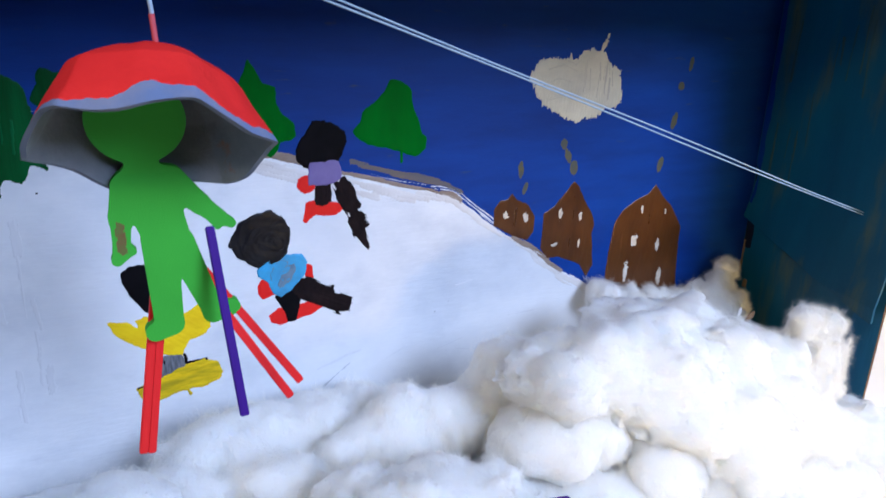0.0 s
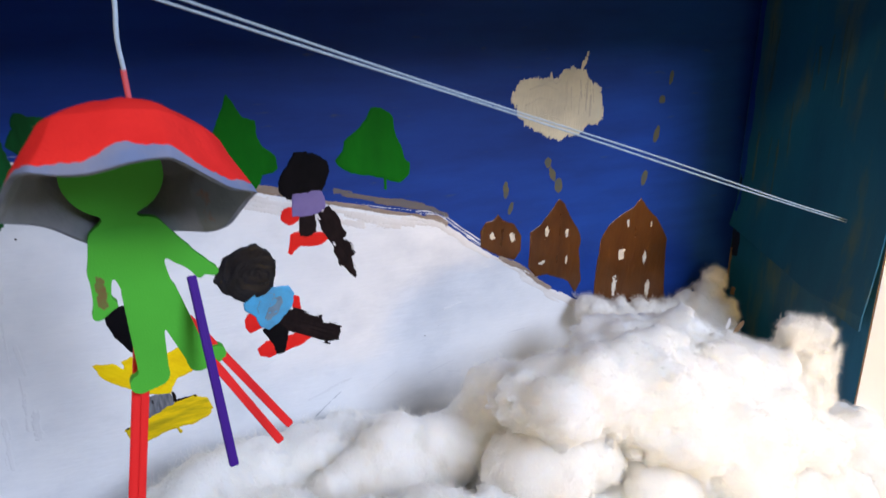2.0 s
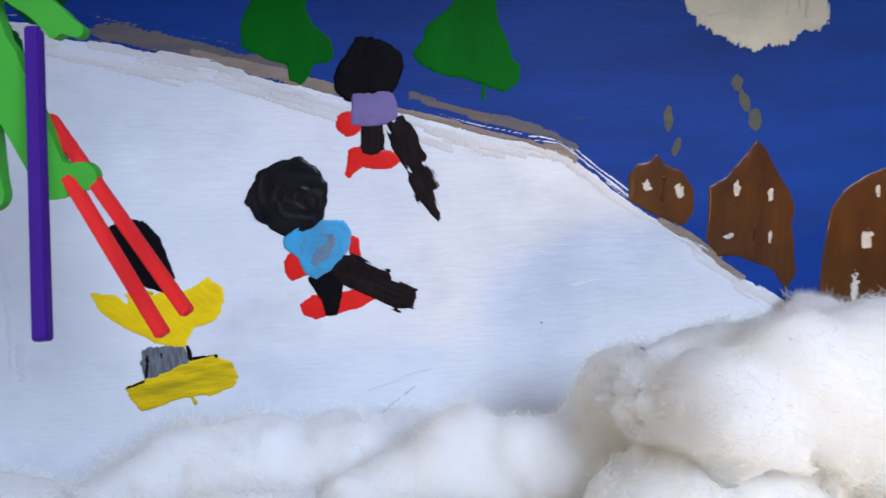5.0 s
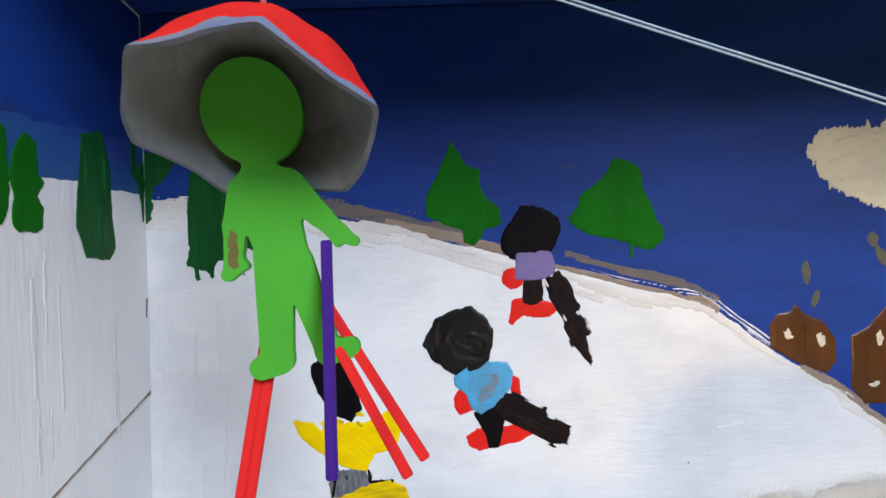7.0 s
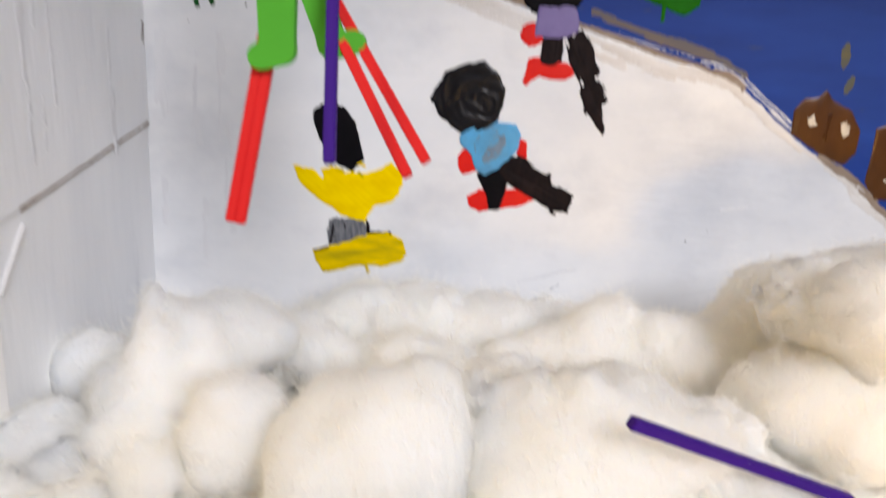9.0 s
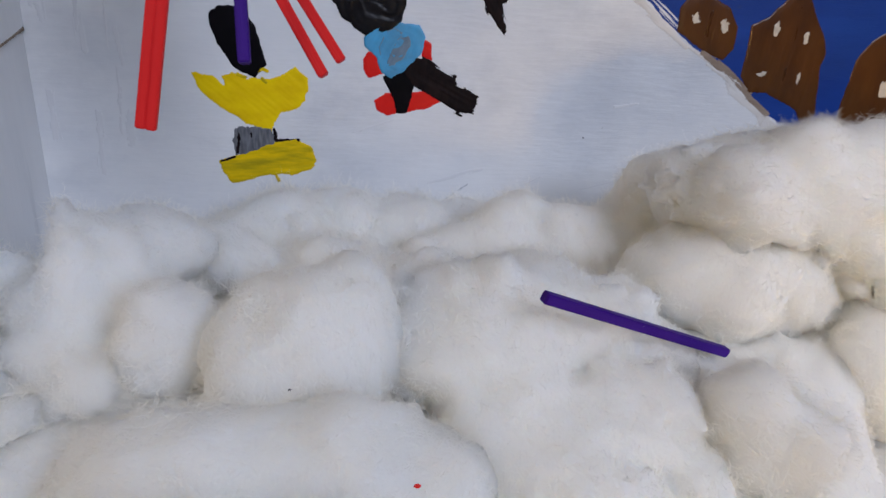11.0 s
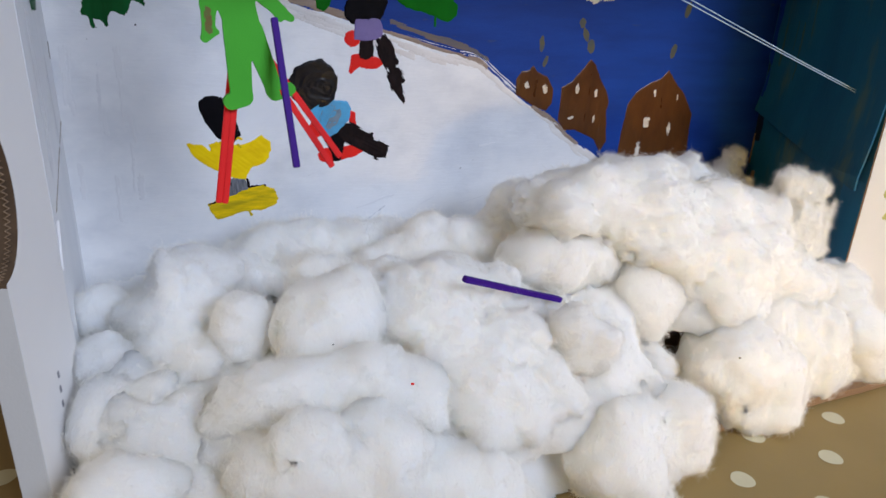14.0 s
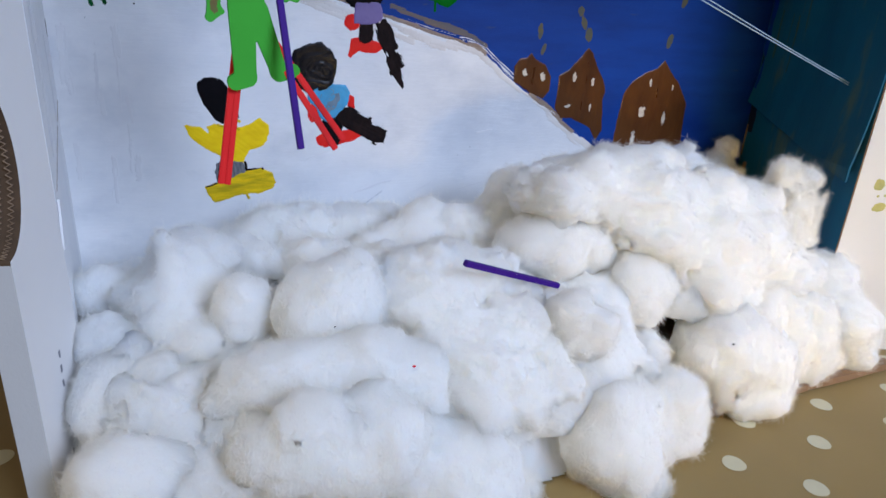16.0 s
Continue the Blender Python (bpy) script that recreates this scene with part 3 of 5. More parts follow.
# ---- painted snow slope on the back wall ----
crest = [(-146, 189), (-118, 190), (-72, 181), (-50, 176), (-22, 168), (1, 162), (27, 154), (50, 149), (62, 139), (74, 130), (95, 118), (112, 104), (134, 92), (152, 60)]
slope = [(-149, 189)] + crest + [(152, 8), (-149, 8)]
snow_d = lambda u, v: np.maximum(d_poly(u, v, slope) + 1.2 * fbm(u, v, 0.10, 21) + 0.35 * fbm(u, v, 0.9, 22), -147 - u)
band_d = lambda u, v: d_stroke(u, v, [(-143, 188), (-118, 190), (-72, 180), (-22, 167), (27, 153), (56, 145)], 4.5, 1.6, 31)
p_, f_ = daub(snow_d, (-147, 7, 156, 196), back, base=0.1, thick=0.4, cell=1.0, streak=0.10, angle=20, seed=5, edge=2.0)
part("snow_paint", mesh_of("snow_paint", [(p_, f_, 0)], ["snow"]), wall_back, "white painted snow slope")
crest_rng = random.Random(31)


def crest_at(x, off):
    """A place off mm above the crest line at x."""
    xs, zs = [q[0] for q in crest], [q[1] for q in crest]
    return (x, float(np.interp(x, xs, zs)) + off)


def crest_stroke(x, length, off, wide, mat, base, sd, drift=0.0):
    pts = [crest_at(x + length * k / 4, off + drift * k / 4 + crest_rng.uniform(-0.3, 0.3)) for k in range(5)]
    us, vs_ = [q[0] for q in pts], [q[1] for q in pts]
    tilt = math.degrees(math.atan2(vs_[-1] - vs_[0], us[-1] - us[0]))
    a = math.radians(tilt)

    def dist(u, v):
        across, along = -u * math.sin(a) + v * math.cos(a), u * math.cos(a) + v * math.sin(a)
        dry = lattice(across * 1.7, along * 0.10, sd) + 0.7 * lattice(across * 3.6, along * 0.22, sd + 1)
        return d_stroke(u, v, pts, wide, 0.25 * wide, sd) + 0.55 * wide * dry
    p, f = daub(dist, (min(us) - 5, min(vs_) - 5, max(us) + 5, max(vs_) + 5), back, base=base, thick=0.08, cell=0.45, streak=0.04, angle=tilt, seed=sd, edge=0.6)
    if f:
        part("crest_stroke", mesh_of("crest_stroke", [(p, f, 0)], [mat]), wall_back, "thin brushed streak along the snow line")


crest_stroke(-143, 42, -3.0, 5.5, "bare", 0.55, 41)
for x, length, off, wide, mat, base, sd in ((-84, 52, 3.6, 2.8, "wash", 0.06, 301), (-60, 44, 2.0, 1.6, "streak", 0.10, 302), (2, 40, 5.5, 1.2, "wash", 0.06, 303), (20, 34, 4.5, 0.9, "wash", 0.08, 304),
                                            (-6, 60, 0.6, 0.9, "streak", 0.62, 305), (44, 10, 0.5, 1.0, "streak", 0.62, 306), (84, 30, 0.2, 1.3, "streak", 0.62, 307), (96, 36, -2.4, 2.2, "bare", 0.6, 308)):
    crest_stroke(x, length, off, wide, mat, base, sd)
for k in range(20):
    crest_stroke(crest_rng.uniform(-100, 36), crest_rng.uniform(16, 44), -crest_rng.uniform(0.6, 6.5), crest_rng.uniform(0.7, 1.9), "bare", 0.56 + 0.012 * k, 320 + 3 * k, crest_rng.uniform(-1.5, 0.5))
for k in range(7):
    crest_stroke(crest_rng.uniform(50, 96), crest_rng.uniform(10, 26), -crest_rng.uniform(0.3, 2.6), crest_rng.uniform(0.5, 1.1), "bare", 0.56 + 0.012 * k, 390 + 3 * k)
for k in range(6):
    crest_stroke(crest_rng.uniform(-40, 52), crest_rng.uniform(12, 30), crest_rng.uniform(0.6, 3.6), crest_rng.uniform(0.10, 0.24), "snow", 0.16, 420 + 3 * k, crest_rng.uniform(-1.0, 1.0))
for k in range(6):
    crest_stroke(crest_rng.uniform(50, 66), crest_rng.uniform(10, 20), crest_rng.uniform(0.8, 4.5), crest_rng.uniform(0.12, 0.3), "snow", 0.16, 450 + 3 * k)

for pts, w, sd in (([(-16, 64), (-8, 70), (-1, 75)], 0.3, 71), ([(-20, 60), (-12, 63)], 0.3, 73)):
    us, vs_ = [q[0] for q in pts], [q[1] for q in pts]
    p_, f_ = daub(lambda u, v: d_stroke(u, v, pts, w, 0.5, sd) + 1.2 * w * fbm(u, v, 0.8, sd), (min(us) - 4, min(vs_) - 4, max(us) + 4, max(vs_) + 4), back, base=0.50, thick=0.06, cell=0.3, streak=0.03, seed=sd, edge=0.5)
    part("scratch", mesh_of("scratch", [(p_, f_, 0)], ["scratch"]), wall_back, "thin grey scratch in the snow paint")

for k, (x, z, r_) in enumerate(((42, 93, 0.4), (49, 97, 0.3), (-111, 164, 0.5), (-130, 158, 0.3))):
    p_, f_ = daub(lambda u, v: d_oval(u, v, (x, z), (r_, r_ * 0.7), 30 * k) + 0.15 * fbm(u, v, 2.0, k), (x - 2, z - 2, x + 2, z + 2), back, base=0.62, thick=0.1, cell=0.15, streak=0.02, edge=0.3)
    part("paint_speck", mesh_of("paint_speck", [(p_, f_, 0)], ["black"]), wall_back, "tiny speck of black paint")

smudge_rng = random.Random(77)
for k in range(12):
    x, z = smudge_rng.uniform(-143, -112), smudge_rng.uniform(92, 158)
    brush(wall_back, [(x, z), (x + smudge_rng.uniform(-2, 2), z - smudge_rng.uniform(8, 24))], smudge_rng.uniform(0.5, 1.6), "smudge", 0.56, 700 + k, name="smudge", label="faint grey smudge in the white paint", dry=0.75)
for k in range(9):
    x, z = smudge_rng.uniform(-60, 90), smudge_rng.uniform(70, 130)
    if z < 140 - 0.45 * max(0, x):
        brush(wall_back, [(x, z), (x + smudge_rng.uniform(8, 22), z + smudge_rng.uniform(-3, 6))], smudge_rng.uniform(0.25, 0.7), "smudge", 0.56, 730 + k, name="smudge", label="faint grey smudge in the white paint", dry=0.8)
for k in range(7):
    y, z = smudge_rng.uniform(-80, -6), smudge_rng.uniform(70, 178)
    brush(wall_left, [(y, z), (y + smudge_rng.uniform(-1, 1), z - smudge_rng.uniform(12, 34))], smudge_rng.uniform(0.4, 1.1), "smudge", 0.5, 760 + k, lambda u, v, h: left(u, v, h + 0.66), "smudge", "faint grey brush streak in thin white paint", 0.75)
for k in range(12):
    y, z = smudge_rng.uniform(-92, -10), smudge_rng.uniform(170, 245)
    brush(wall_right, [(y, z), (y + smudge_rng.uniform(-1, 1), z - smudge_rng.uniform(12, 36))], smudge_rng.uniform(0.3, 0.7), "ochre", 0.3, 800 + k, on_panel, "paint_streak", "thin ochre streak in the teal paint", 0.8)

# ---- painted trees ----


def tree(pts, place, mat, label, seed, rag=0.9, base=0.5, drips=()):
    us, vs_ = [q[0] for q in pts], [q[1] for q in pts]

    dist = lambda u, v: d_poly(u, v, pts) - 0.5 + rag * fbm(u, v, 0.28, seed) + 0.12 * fbm(u, v, 1.2, seed + 2)
    ob = painted("painted_tree", [(dist, (min(us) - 5, min(vs_) - 9, max(us) + 5, max(vs_) + 5), mat, place, dict(base=base, thick=0.4, streak=0.06, seed=seed, cell=0.55))],
                 label, "painted tree", "painted trees")
    for a, b, r in drips:
        brush(ob, [a, b], r, mat, base, seed + 5, place, "trunk", "thin drip of green paint", 0.2)
    rng = random.Random(seed)
    for k in range(8 if mat == "tree_dark" else 0):
        u0, v0 = rng.uniform(min(us) + 2, max(us) - 2), rng.uniform(min(vs_) + 5, max(vs_) - 3)
        ln = rng.uniform(5, 13)
        ends = np.array([[u0, v0], [u0 + rng.uniform(-1, 1), v0 - ln]])
        if np.all(dist(ends[:, 0], ends[:, 1]) < -0.9):
            brush(ob, [tuple(q) for q in ends], rng.uniform(0.3, 0.9), "tree_light", base + 0.75, seed * 7 + k, place, "brush_mark", "lighter green brush mark")
    return ob


tree([(-37.5, 207.4), (-34.9, 202.9), (-32.8, 199.3), (-28.1, 197.8), (-28, 191.9), (-25.9, 187.4), (-21.6, 184.1), (-21.1, 179.1), (-22.8, 177.9), (-27.4, 177.7), (-28.1, 174.4), (-31, 171.8), (-33.5, 173), (-34.1, 177.5), (-36.4, 178.4), (-40.9, 179.5), (-46.4, 182.8), (-46.6, 188.3), (-42.9, 195.3), (-40.1, 201.4)], back, "tree", "green painted fir tree with a stubby trunk above the snow", 3, 0.5)
tree([(19.4, 199.8), (21.6, 200.1), (26.7, 197.5), (28.6, 194.7), (29.1, 189.3), (31.7, 183.7), (33.7, 177.3), (35.7, 175.9), (35.7, 171.1), (31.1, 168.1), (27.4, 169.3), (24.7, 171.1), (21.6, 171.7), (15.5, 173.1), (10, 174.2), (4.1, 177.8), (3.2, 179.7), (6.7, 184), (7.4, 187.2), (13.5, 191.8), (17.4, 195.2)], back, "tree", "green painted fir tree with a thin drip of a trunk", 6, 0.5, drips=(((24.5, 172), (24.5, 166), 0.6),))
tree([(-104, 205), (-96, 203), (-92, 196), (-100, 188), (-108, 195)], back, "tree_dark", "dark green painted tree crown on blue sky", 9)
tree([(-129, 200), (-120, 206), (-111, 200), (-104, 178), (-107, 172), (-111, 174), (-115, 168), (-120, 170), (-123, 165), (-130, 168)], back, "tree_dark", "dark green painted tree with streaky brush marks", 12, 1.2,
     drips=(((-128, 172), (-127, 163), 1.2), ((-123, 168), (-122, 164), 1.0)))
tree([(-145, 206), (-139, 209), (-134, 204), (-138, 198), (-142, 196), (-142.5, 184), (-145, 182)], back, "tree_dark", "dark green painted tree in the corner of the box", 15, 0.8)
left_t = lambda u, v, h: left(u, v, h + 0.65)
tree([(-12, 214), (-9, 213), (-8, 200), (-2, 204), (-1.5, 196), (-3, 184), (-6, 196), (-12, 199)], left_t, "tree_dark", "dark green painted tree on the side wall", 18, 0.7)
tree([(-46.5, 205.2), (-34, 208.4), (-28.8, 198.1), (-28.5, 186), (-26.5, 173.9), (-30.7, 170.5), (-45.2, 171.3), (-50.6, 179.8), (-49, 190.8), (-47.5, 198.8)], left_t, "tree_dark", "tall dark green painted tree on the side wall", 21, 0.6)
tree([(-74.7, 200.8), (-70.4, 198.4), (-70.3, 191.3), (-67.3, 189.5), (-71.1, 186), (-67.6, 183.2), (-68.4, 178.3), (-78.2, 177.2), (-80.8, 178.6), (-80.1, 184.9), (-81.4, 190.6), (-79.5, 196.4)], left_t, "tree", "lumpy green painted tree on the side wall", 24, 0.6)
tree([(-88, 203), (-83, 200), (-82, 186), (-84, 180), (-88, 179)], left_t, "tree", "green painted tree near the front of the side wall", 27, 1.0)

# ---- painted houses, smoke and cloud ----


def house(pts, windows, smoke, label, seed):
    us, vs_ = [q[0] for q in pts], [q[1] for q in pts]
    box_ = (min(us) - 5, min(vs_) - 5, max(us) + 5, max(vs_) + 6)
    body = lambda u, v: d_poly(u, v, pts) - 0.4 + 0.4 * fbm(u, v, 0.3, seed) + 0.2 * fbm(u, v, 1.1, seed + 1)
    ob = painted("painted_house", [(body, box_, "brown", back, dict(base=0.6, thick=0.7, streak=0.16, seed=seed, cell=0.6, angle=80, edge=2.5))], label, "painted house", "painted houses")
    for x, z, rx, rz in windows:
        p, f = daub(lambda u, v: d_oval(u, v, (x, z), (rx, rz)) + 0.6 * rx * fbm(u, v, 0.9, seed + int(x)), (x - 2 * rx - 1, z - 2 * rz, x + 2 * rx + 1, z + 2 * rz), back,
                    base=1.35, thick=0.25, cell=0.25, streak=0.1, edge=0.5)
        part("window", mesh_of("window", [(p, f, 0)], ["white"]), ob, "white paint daub for a window")
    rng = random.Random(seed + 40)
    for k in range(9):
        u0, v0, ln = rng.uniform(min(us) + 2, max(us) - 2), rng.uniform(min(vs_) + 6, max(vs_) - 4), rng.uniform(4, 12)
        ends = np.array([[u0, v0], [u0 + rng.uniform(-1.5, 1.5), v0 - ln]])
        if np.all(body(ends[:, 0], ends[:, 1]) < -1.0) and all(abs(u0 - w[0]) > 3.2 for w in windows):
            brush(ob, [tuple(q) for q in ends], rng.uniform(0.3, 0.7), "house_dark", 1.35, seed * 9 + k, label="dark glossy brush mark")
    for x, z, rx, rz, t in smoke:
        puff = lambda u, v, x=x, z=z, rx=rx, rz=rz, t=t: d_oval(u, v, (x, z), (rx, rz), t) + 0.5 * fbm(u, v, 0.7, int(z))
        painted("painted_smoke", [(puff, (x - 8, z - 8, x + 8, z + 8), "smoke", back, dict(base=0.05, thick=0.2, cell=0.4, streak=0.08))],
                "olive daub of painted chimney smoke on blue sky", "painted smoke", "painted smoke")
    return ob


house([(81.8, 146.3), (84.2, 143.5), (90.8, 140.4), (95.2, 134.1), (95.1, 126.9), (92, 122.9), (83.6, 125.9), (72.7, 132.3), (72.6, 139.9), (75.6, 143.7), (80, 144)],
      [(78.5, 136.5, 1.6, 2.2), (90.2, 134.3, 1.8, 2.3)], [(86, 158, 1.5, 4, 0), (89, 149, 1.3, 3, -15)], "small round brown painted house with white windows", 3)
house([(117.8, 149.7), (120.8, 147.1), (126.4, 137.6), (130.5, 132.5), (133, 126.1), (131.7, 121.7), (134.3, 104), (131.1, 98.1), (126, 105.4), (111.7, 111.7), (104.7, 111.3), (100.8, 117.1), (101.3, 124.5), (101.2, 134.8), (107.7, 138.4), (114.1, 144.9)],
      [(111, 133.5, 1.2, 3.2), (123.5, 131.5, 1.1, 2.2), (109, 118, 2.0, 1.0), (124, 117, 0.8, 2.6)], [(117, 157, 2.4, 3.6, 10), (113, 163, 1.8, 3.6, 25), (110, 169, 2.0, 2.4, 0)],
      "brown painted house with a steep gable", 7)
house([(173, 143.6), (177.9, 137.7), (186.1, 130.4), (195.3, 117.7), (195, 109.4), (196.4, 90.3), (198.8, 70.4), (144.4, 80.9), (144.5, 97.4), (145.1, 108.7), (147.1, 124.2), (152, 131.4), (161, 136.5), (168.5, 138.8)],
      [(161.8, 114, 2.4, 3.4), (179, 109.5, 1.4, 3.4), (158, 96, 1.7, 6.0), (183, 90, 2.0, 5.0), (165, 131, 1.0, 2.0), (182, 128, 0.7, 2.2)],
      [(174, 154.5, 2.0, 4.4, -15), (180, 177, 2.0, 4.6, -15), (182, 195, 2.3, 2.2, 0), (187, 206, 1.4, 4.0, -8)], "large brown painted house with glossy brush marks", 11)

cloud_rng = random.Random(5)
bristles = []
for k in range(30):
    a = cloud_rng.uniform(0, math.tau)
    c_, ln = (116 + 24 * math.cos(a), 196.5 + 11.5 * math.sin(a)), cloud_rng.uniform(1.0, 3.4)
    lean = a * 0.4 + (math.pi / 2 if math.sin(a) > 0 else -math.pi / 2) * 0.6 + cloud_rng.uniform(-0.3, 0.3)
    bristles.append((c_, (c_[0] + ln * math.cos(lean) * 0.8, c_[1] + ln * math.sin(lean)), cloud_rng.uniform(0.35, 0.9)))


def cloud_d(u, v):
    d = d_poly(u, v, [(88.5, 199.8), (89.7, 204.8), (94.1, 208.5), (103.6, 208.7), (113.3, 207.9), (117.9, 211.7), (122.8, 212.9), (129.7, 211.4), (131.9, 207.4), (139.4, 203.2), (141.1, 197.7), (142.9, 189.4), (139.8, 185.4), (132.6, 185.8), (129.6, 181.3), (119.3, 181.1), (116.1, 178.6), (109.1, 181.8), (102.3, 184.8), (95.6, 187.9), (92.1, 193.3)]) - 0.4
    d = d + 0.7 * fbm(u, v, 0.4, 8) + 1.9 * np.maximum(0, fbm(u, v, 1.3, 9)) + 0.8 * lattice(u * 1.5, v * 0.22, 19)
    for a, b, w in bristles:
        d = np.minimum(d, d_limb(u, v, a, b, w * 1.4, w * 0.5) + 0.4 * fbm(u, v, 1.3, 15))
    return d


cloud = painted("painted_cloud", [(cloud_d, (80, 170, 152, 222), "cloud", back, dict(base=0.2, thick=0.6, streak=0.16, seed=4, cell=0.45, angle=75)),
                          (lambda u, v: d_stroke(u, v, [(124, 207), (128, 212), (131, 219)], 0.9, 1.1, 12), (116, 202, 138, 224), "cloud", back, dict(base=0.1, thick=0.3, cell=0.35, streak=0.15))],
        "cream-white painted cloud with dry brush marks", "painted cloud")

cloud_marks = random.Random(17)
for k in range(11):
    x, z = cloud_marks.uniform(118, 136), cloud_marks.uniform(198, 209)
    brush(cloud, [(x, z), (x + cloud_marks.uniform(-1, 1), z - cloud_marks.uniform(6, 13))], cloud_marks.uniform(0.25, 0.6), "cloud_dark", 1.1, 600 + k, label="grey brush mark")
for x0, z0, x1, z1, x2, z2 in ((98, 204, 106, 206, 114, 203), (96, 197, 104, 200, 113, 198), (99, 190, 108, 192, 116, 189), (108, 208, 113, 206, 116, 208)):
    brush(cloud, [(x0, z0), (x1, z1), (x2, z2)], 0.4, "cloud_dark", 1.1, 620 + int(z0), label="grey brush mark")

# ---- three painted figures, plain daubs of colour ----
G = "painted figures on the slope"


def L(dist, x0, z0, x1, z1, mat, base, **o):
    opt = dict(base=base, thick=0.5, cell=0.45, streak=0.06)
    opt.update(o)
    return (dist, (x0, z0, x1, z1), mat, back, opt)


rag = lambda u, v, s, a=0.5: a * fbm(u, v, 0.5, s) + 0.12 * a * fbm(u, v, 1.5, s + 1)


def bristle(u, v, angle, seed, amp):
    """Torn edges across a brush stroke that runs along the angle."""
    a = math.radians(angle)
    across, along = -u * math.sin(a) + v * math.cos(a), u * math.cos(a) + v * math.sin(a)
    return amp * (lattice(across * 1.2, along * 0.10, seed) + 0.7 * lattice(across * 2.8, along * 0.22, seed + 1))


def patch(pts, mat, base, seed, rough=0.4, comb=None, grow=0.3, **o):
    """A daub of one colour inside an outline; comb: angle and depth of bristle marks."""
    us, vs_ = [q[0] for q in pts], [q[1] for q in pts]

    def dist(u, v):
        d = d_poly(u, v, pts) - grow + rag(u, v, seed, rough)
        return d + bristle(u, v, comb[0], seed, comb[1]) if comb else d
    return L(dist, min(us) - 4, min(vs_) - 4, max(us) + 4, max(vs_) + 4, mat, base, seed=seed, **o)


def strokes(lines, wide, mat, base, seed):
    us, vs_ = [q[0] for ln in lines for q in ln], [q[1] for ln in lines for q in ln]
    dist = lambda u, v: np.min([d_stroke(u, v, ln, wide, 0.5 * wide, seed + k) for k, ln in enumerate(lines)], 0) + rag(u, v, seed, 0.5 * wide)
    return L(dist, min(us) - 3, min(vs_) - 3, max(us) + 3, max(vs_) + 3, mat, base, thick=0.12, cell=0.22, edge=0.4, streak=0.03)


painted("painted_figure", [
    L(lambda u, v: d_oval(u, v, (-17.4, 159.6), (4.0, 3.8)) + rag(u, v, 2), -28, 148, -8, 172, "red", 0.6),
    patch([(-17.8, 152), (-14.1, 152.3), (-8.7, 151.1), (-5, 150.9), (-1.8, 147.9), (-5.2, 145.7), (-11.7, 145.7), (-14.1, 146.8), (-18.3, 143.3), (-19.5, 144.3), (-18.4, 147.9)], "red", 0.6, 3, 0.5),
    patch([(-13.8, 159.1), (-6.8, 159.1), (-7.2, 151.4), (-10.6, 149.7), (-13.8, 151)], "black_dry", 1.0, 4, 0.3, (88, 0.35), angle=88, streak=0.3, cell=0.35),
    patch([(-6, 159.2), (-1.7, 160.8), (1.5, 157.9), (3.4, 152.2), (5.3, 148.1), (4.1, 146.7), (6.8, 144.7), (9.4, 139.5), (7.8, 138.1), (7.9, 134.9), (9.1, 129.2), (6.2, 131.7), (2.7, 135.6), (0.5, 141.3), (0.3, 145), (-2.3, 148), (-4.9, 151.8)], "black_dry", 1.15, 6, 0.3, (-62, 0.85), angle=-62, streak=0.3, cell=0.35),
    patch([(-16, 169.2), (-4.5, 169), (-2.5, 164.5), (-3, 160.9), (-6.4, 159.2), (-11.1, 158.6), (-16.5, 159.2)], "lilac", 1.6, 8, 0.3, streak=0.1, angle=5),
    patch([(-13.9, 184.6), (-8.8, 184.2), (-3.4, 182.2), (-0.8, 179.9), (0.1, 176.2), (-1.2, 172.6), (-3.7, 168.8), (-15.9, 168.3), (-16.5, 166.1), (-18, 166.2), (-21.4, 170), (-20.9, 172.7), (-19.2, 177.2), (-16.3, 180.6)], "black", 1.9, 10, 0.6, (70, 0.3), streak=0.12, angle=70)],
    "daubs of black, lilac and red paint forming a small figure", "painted figure", G)

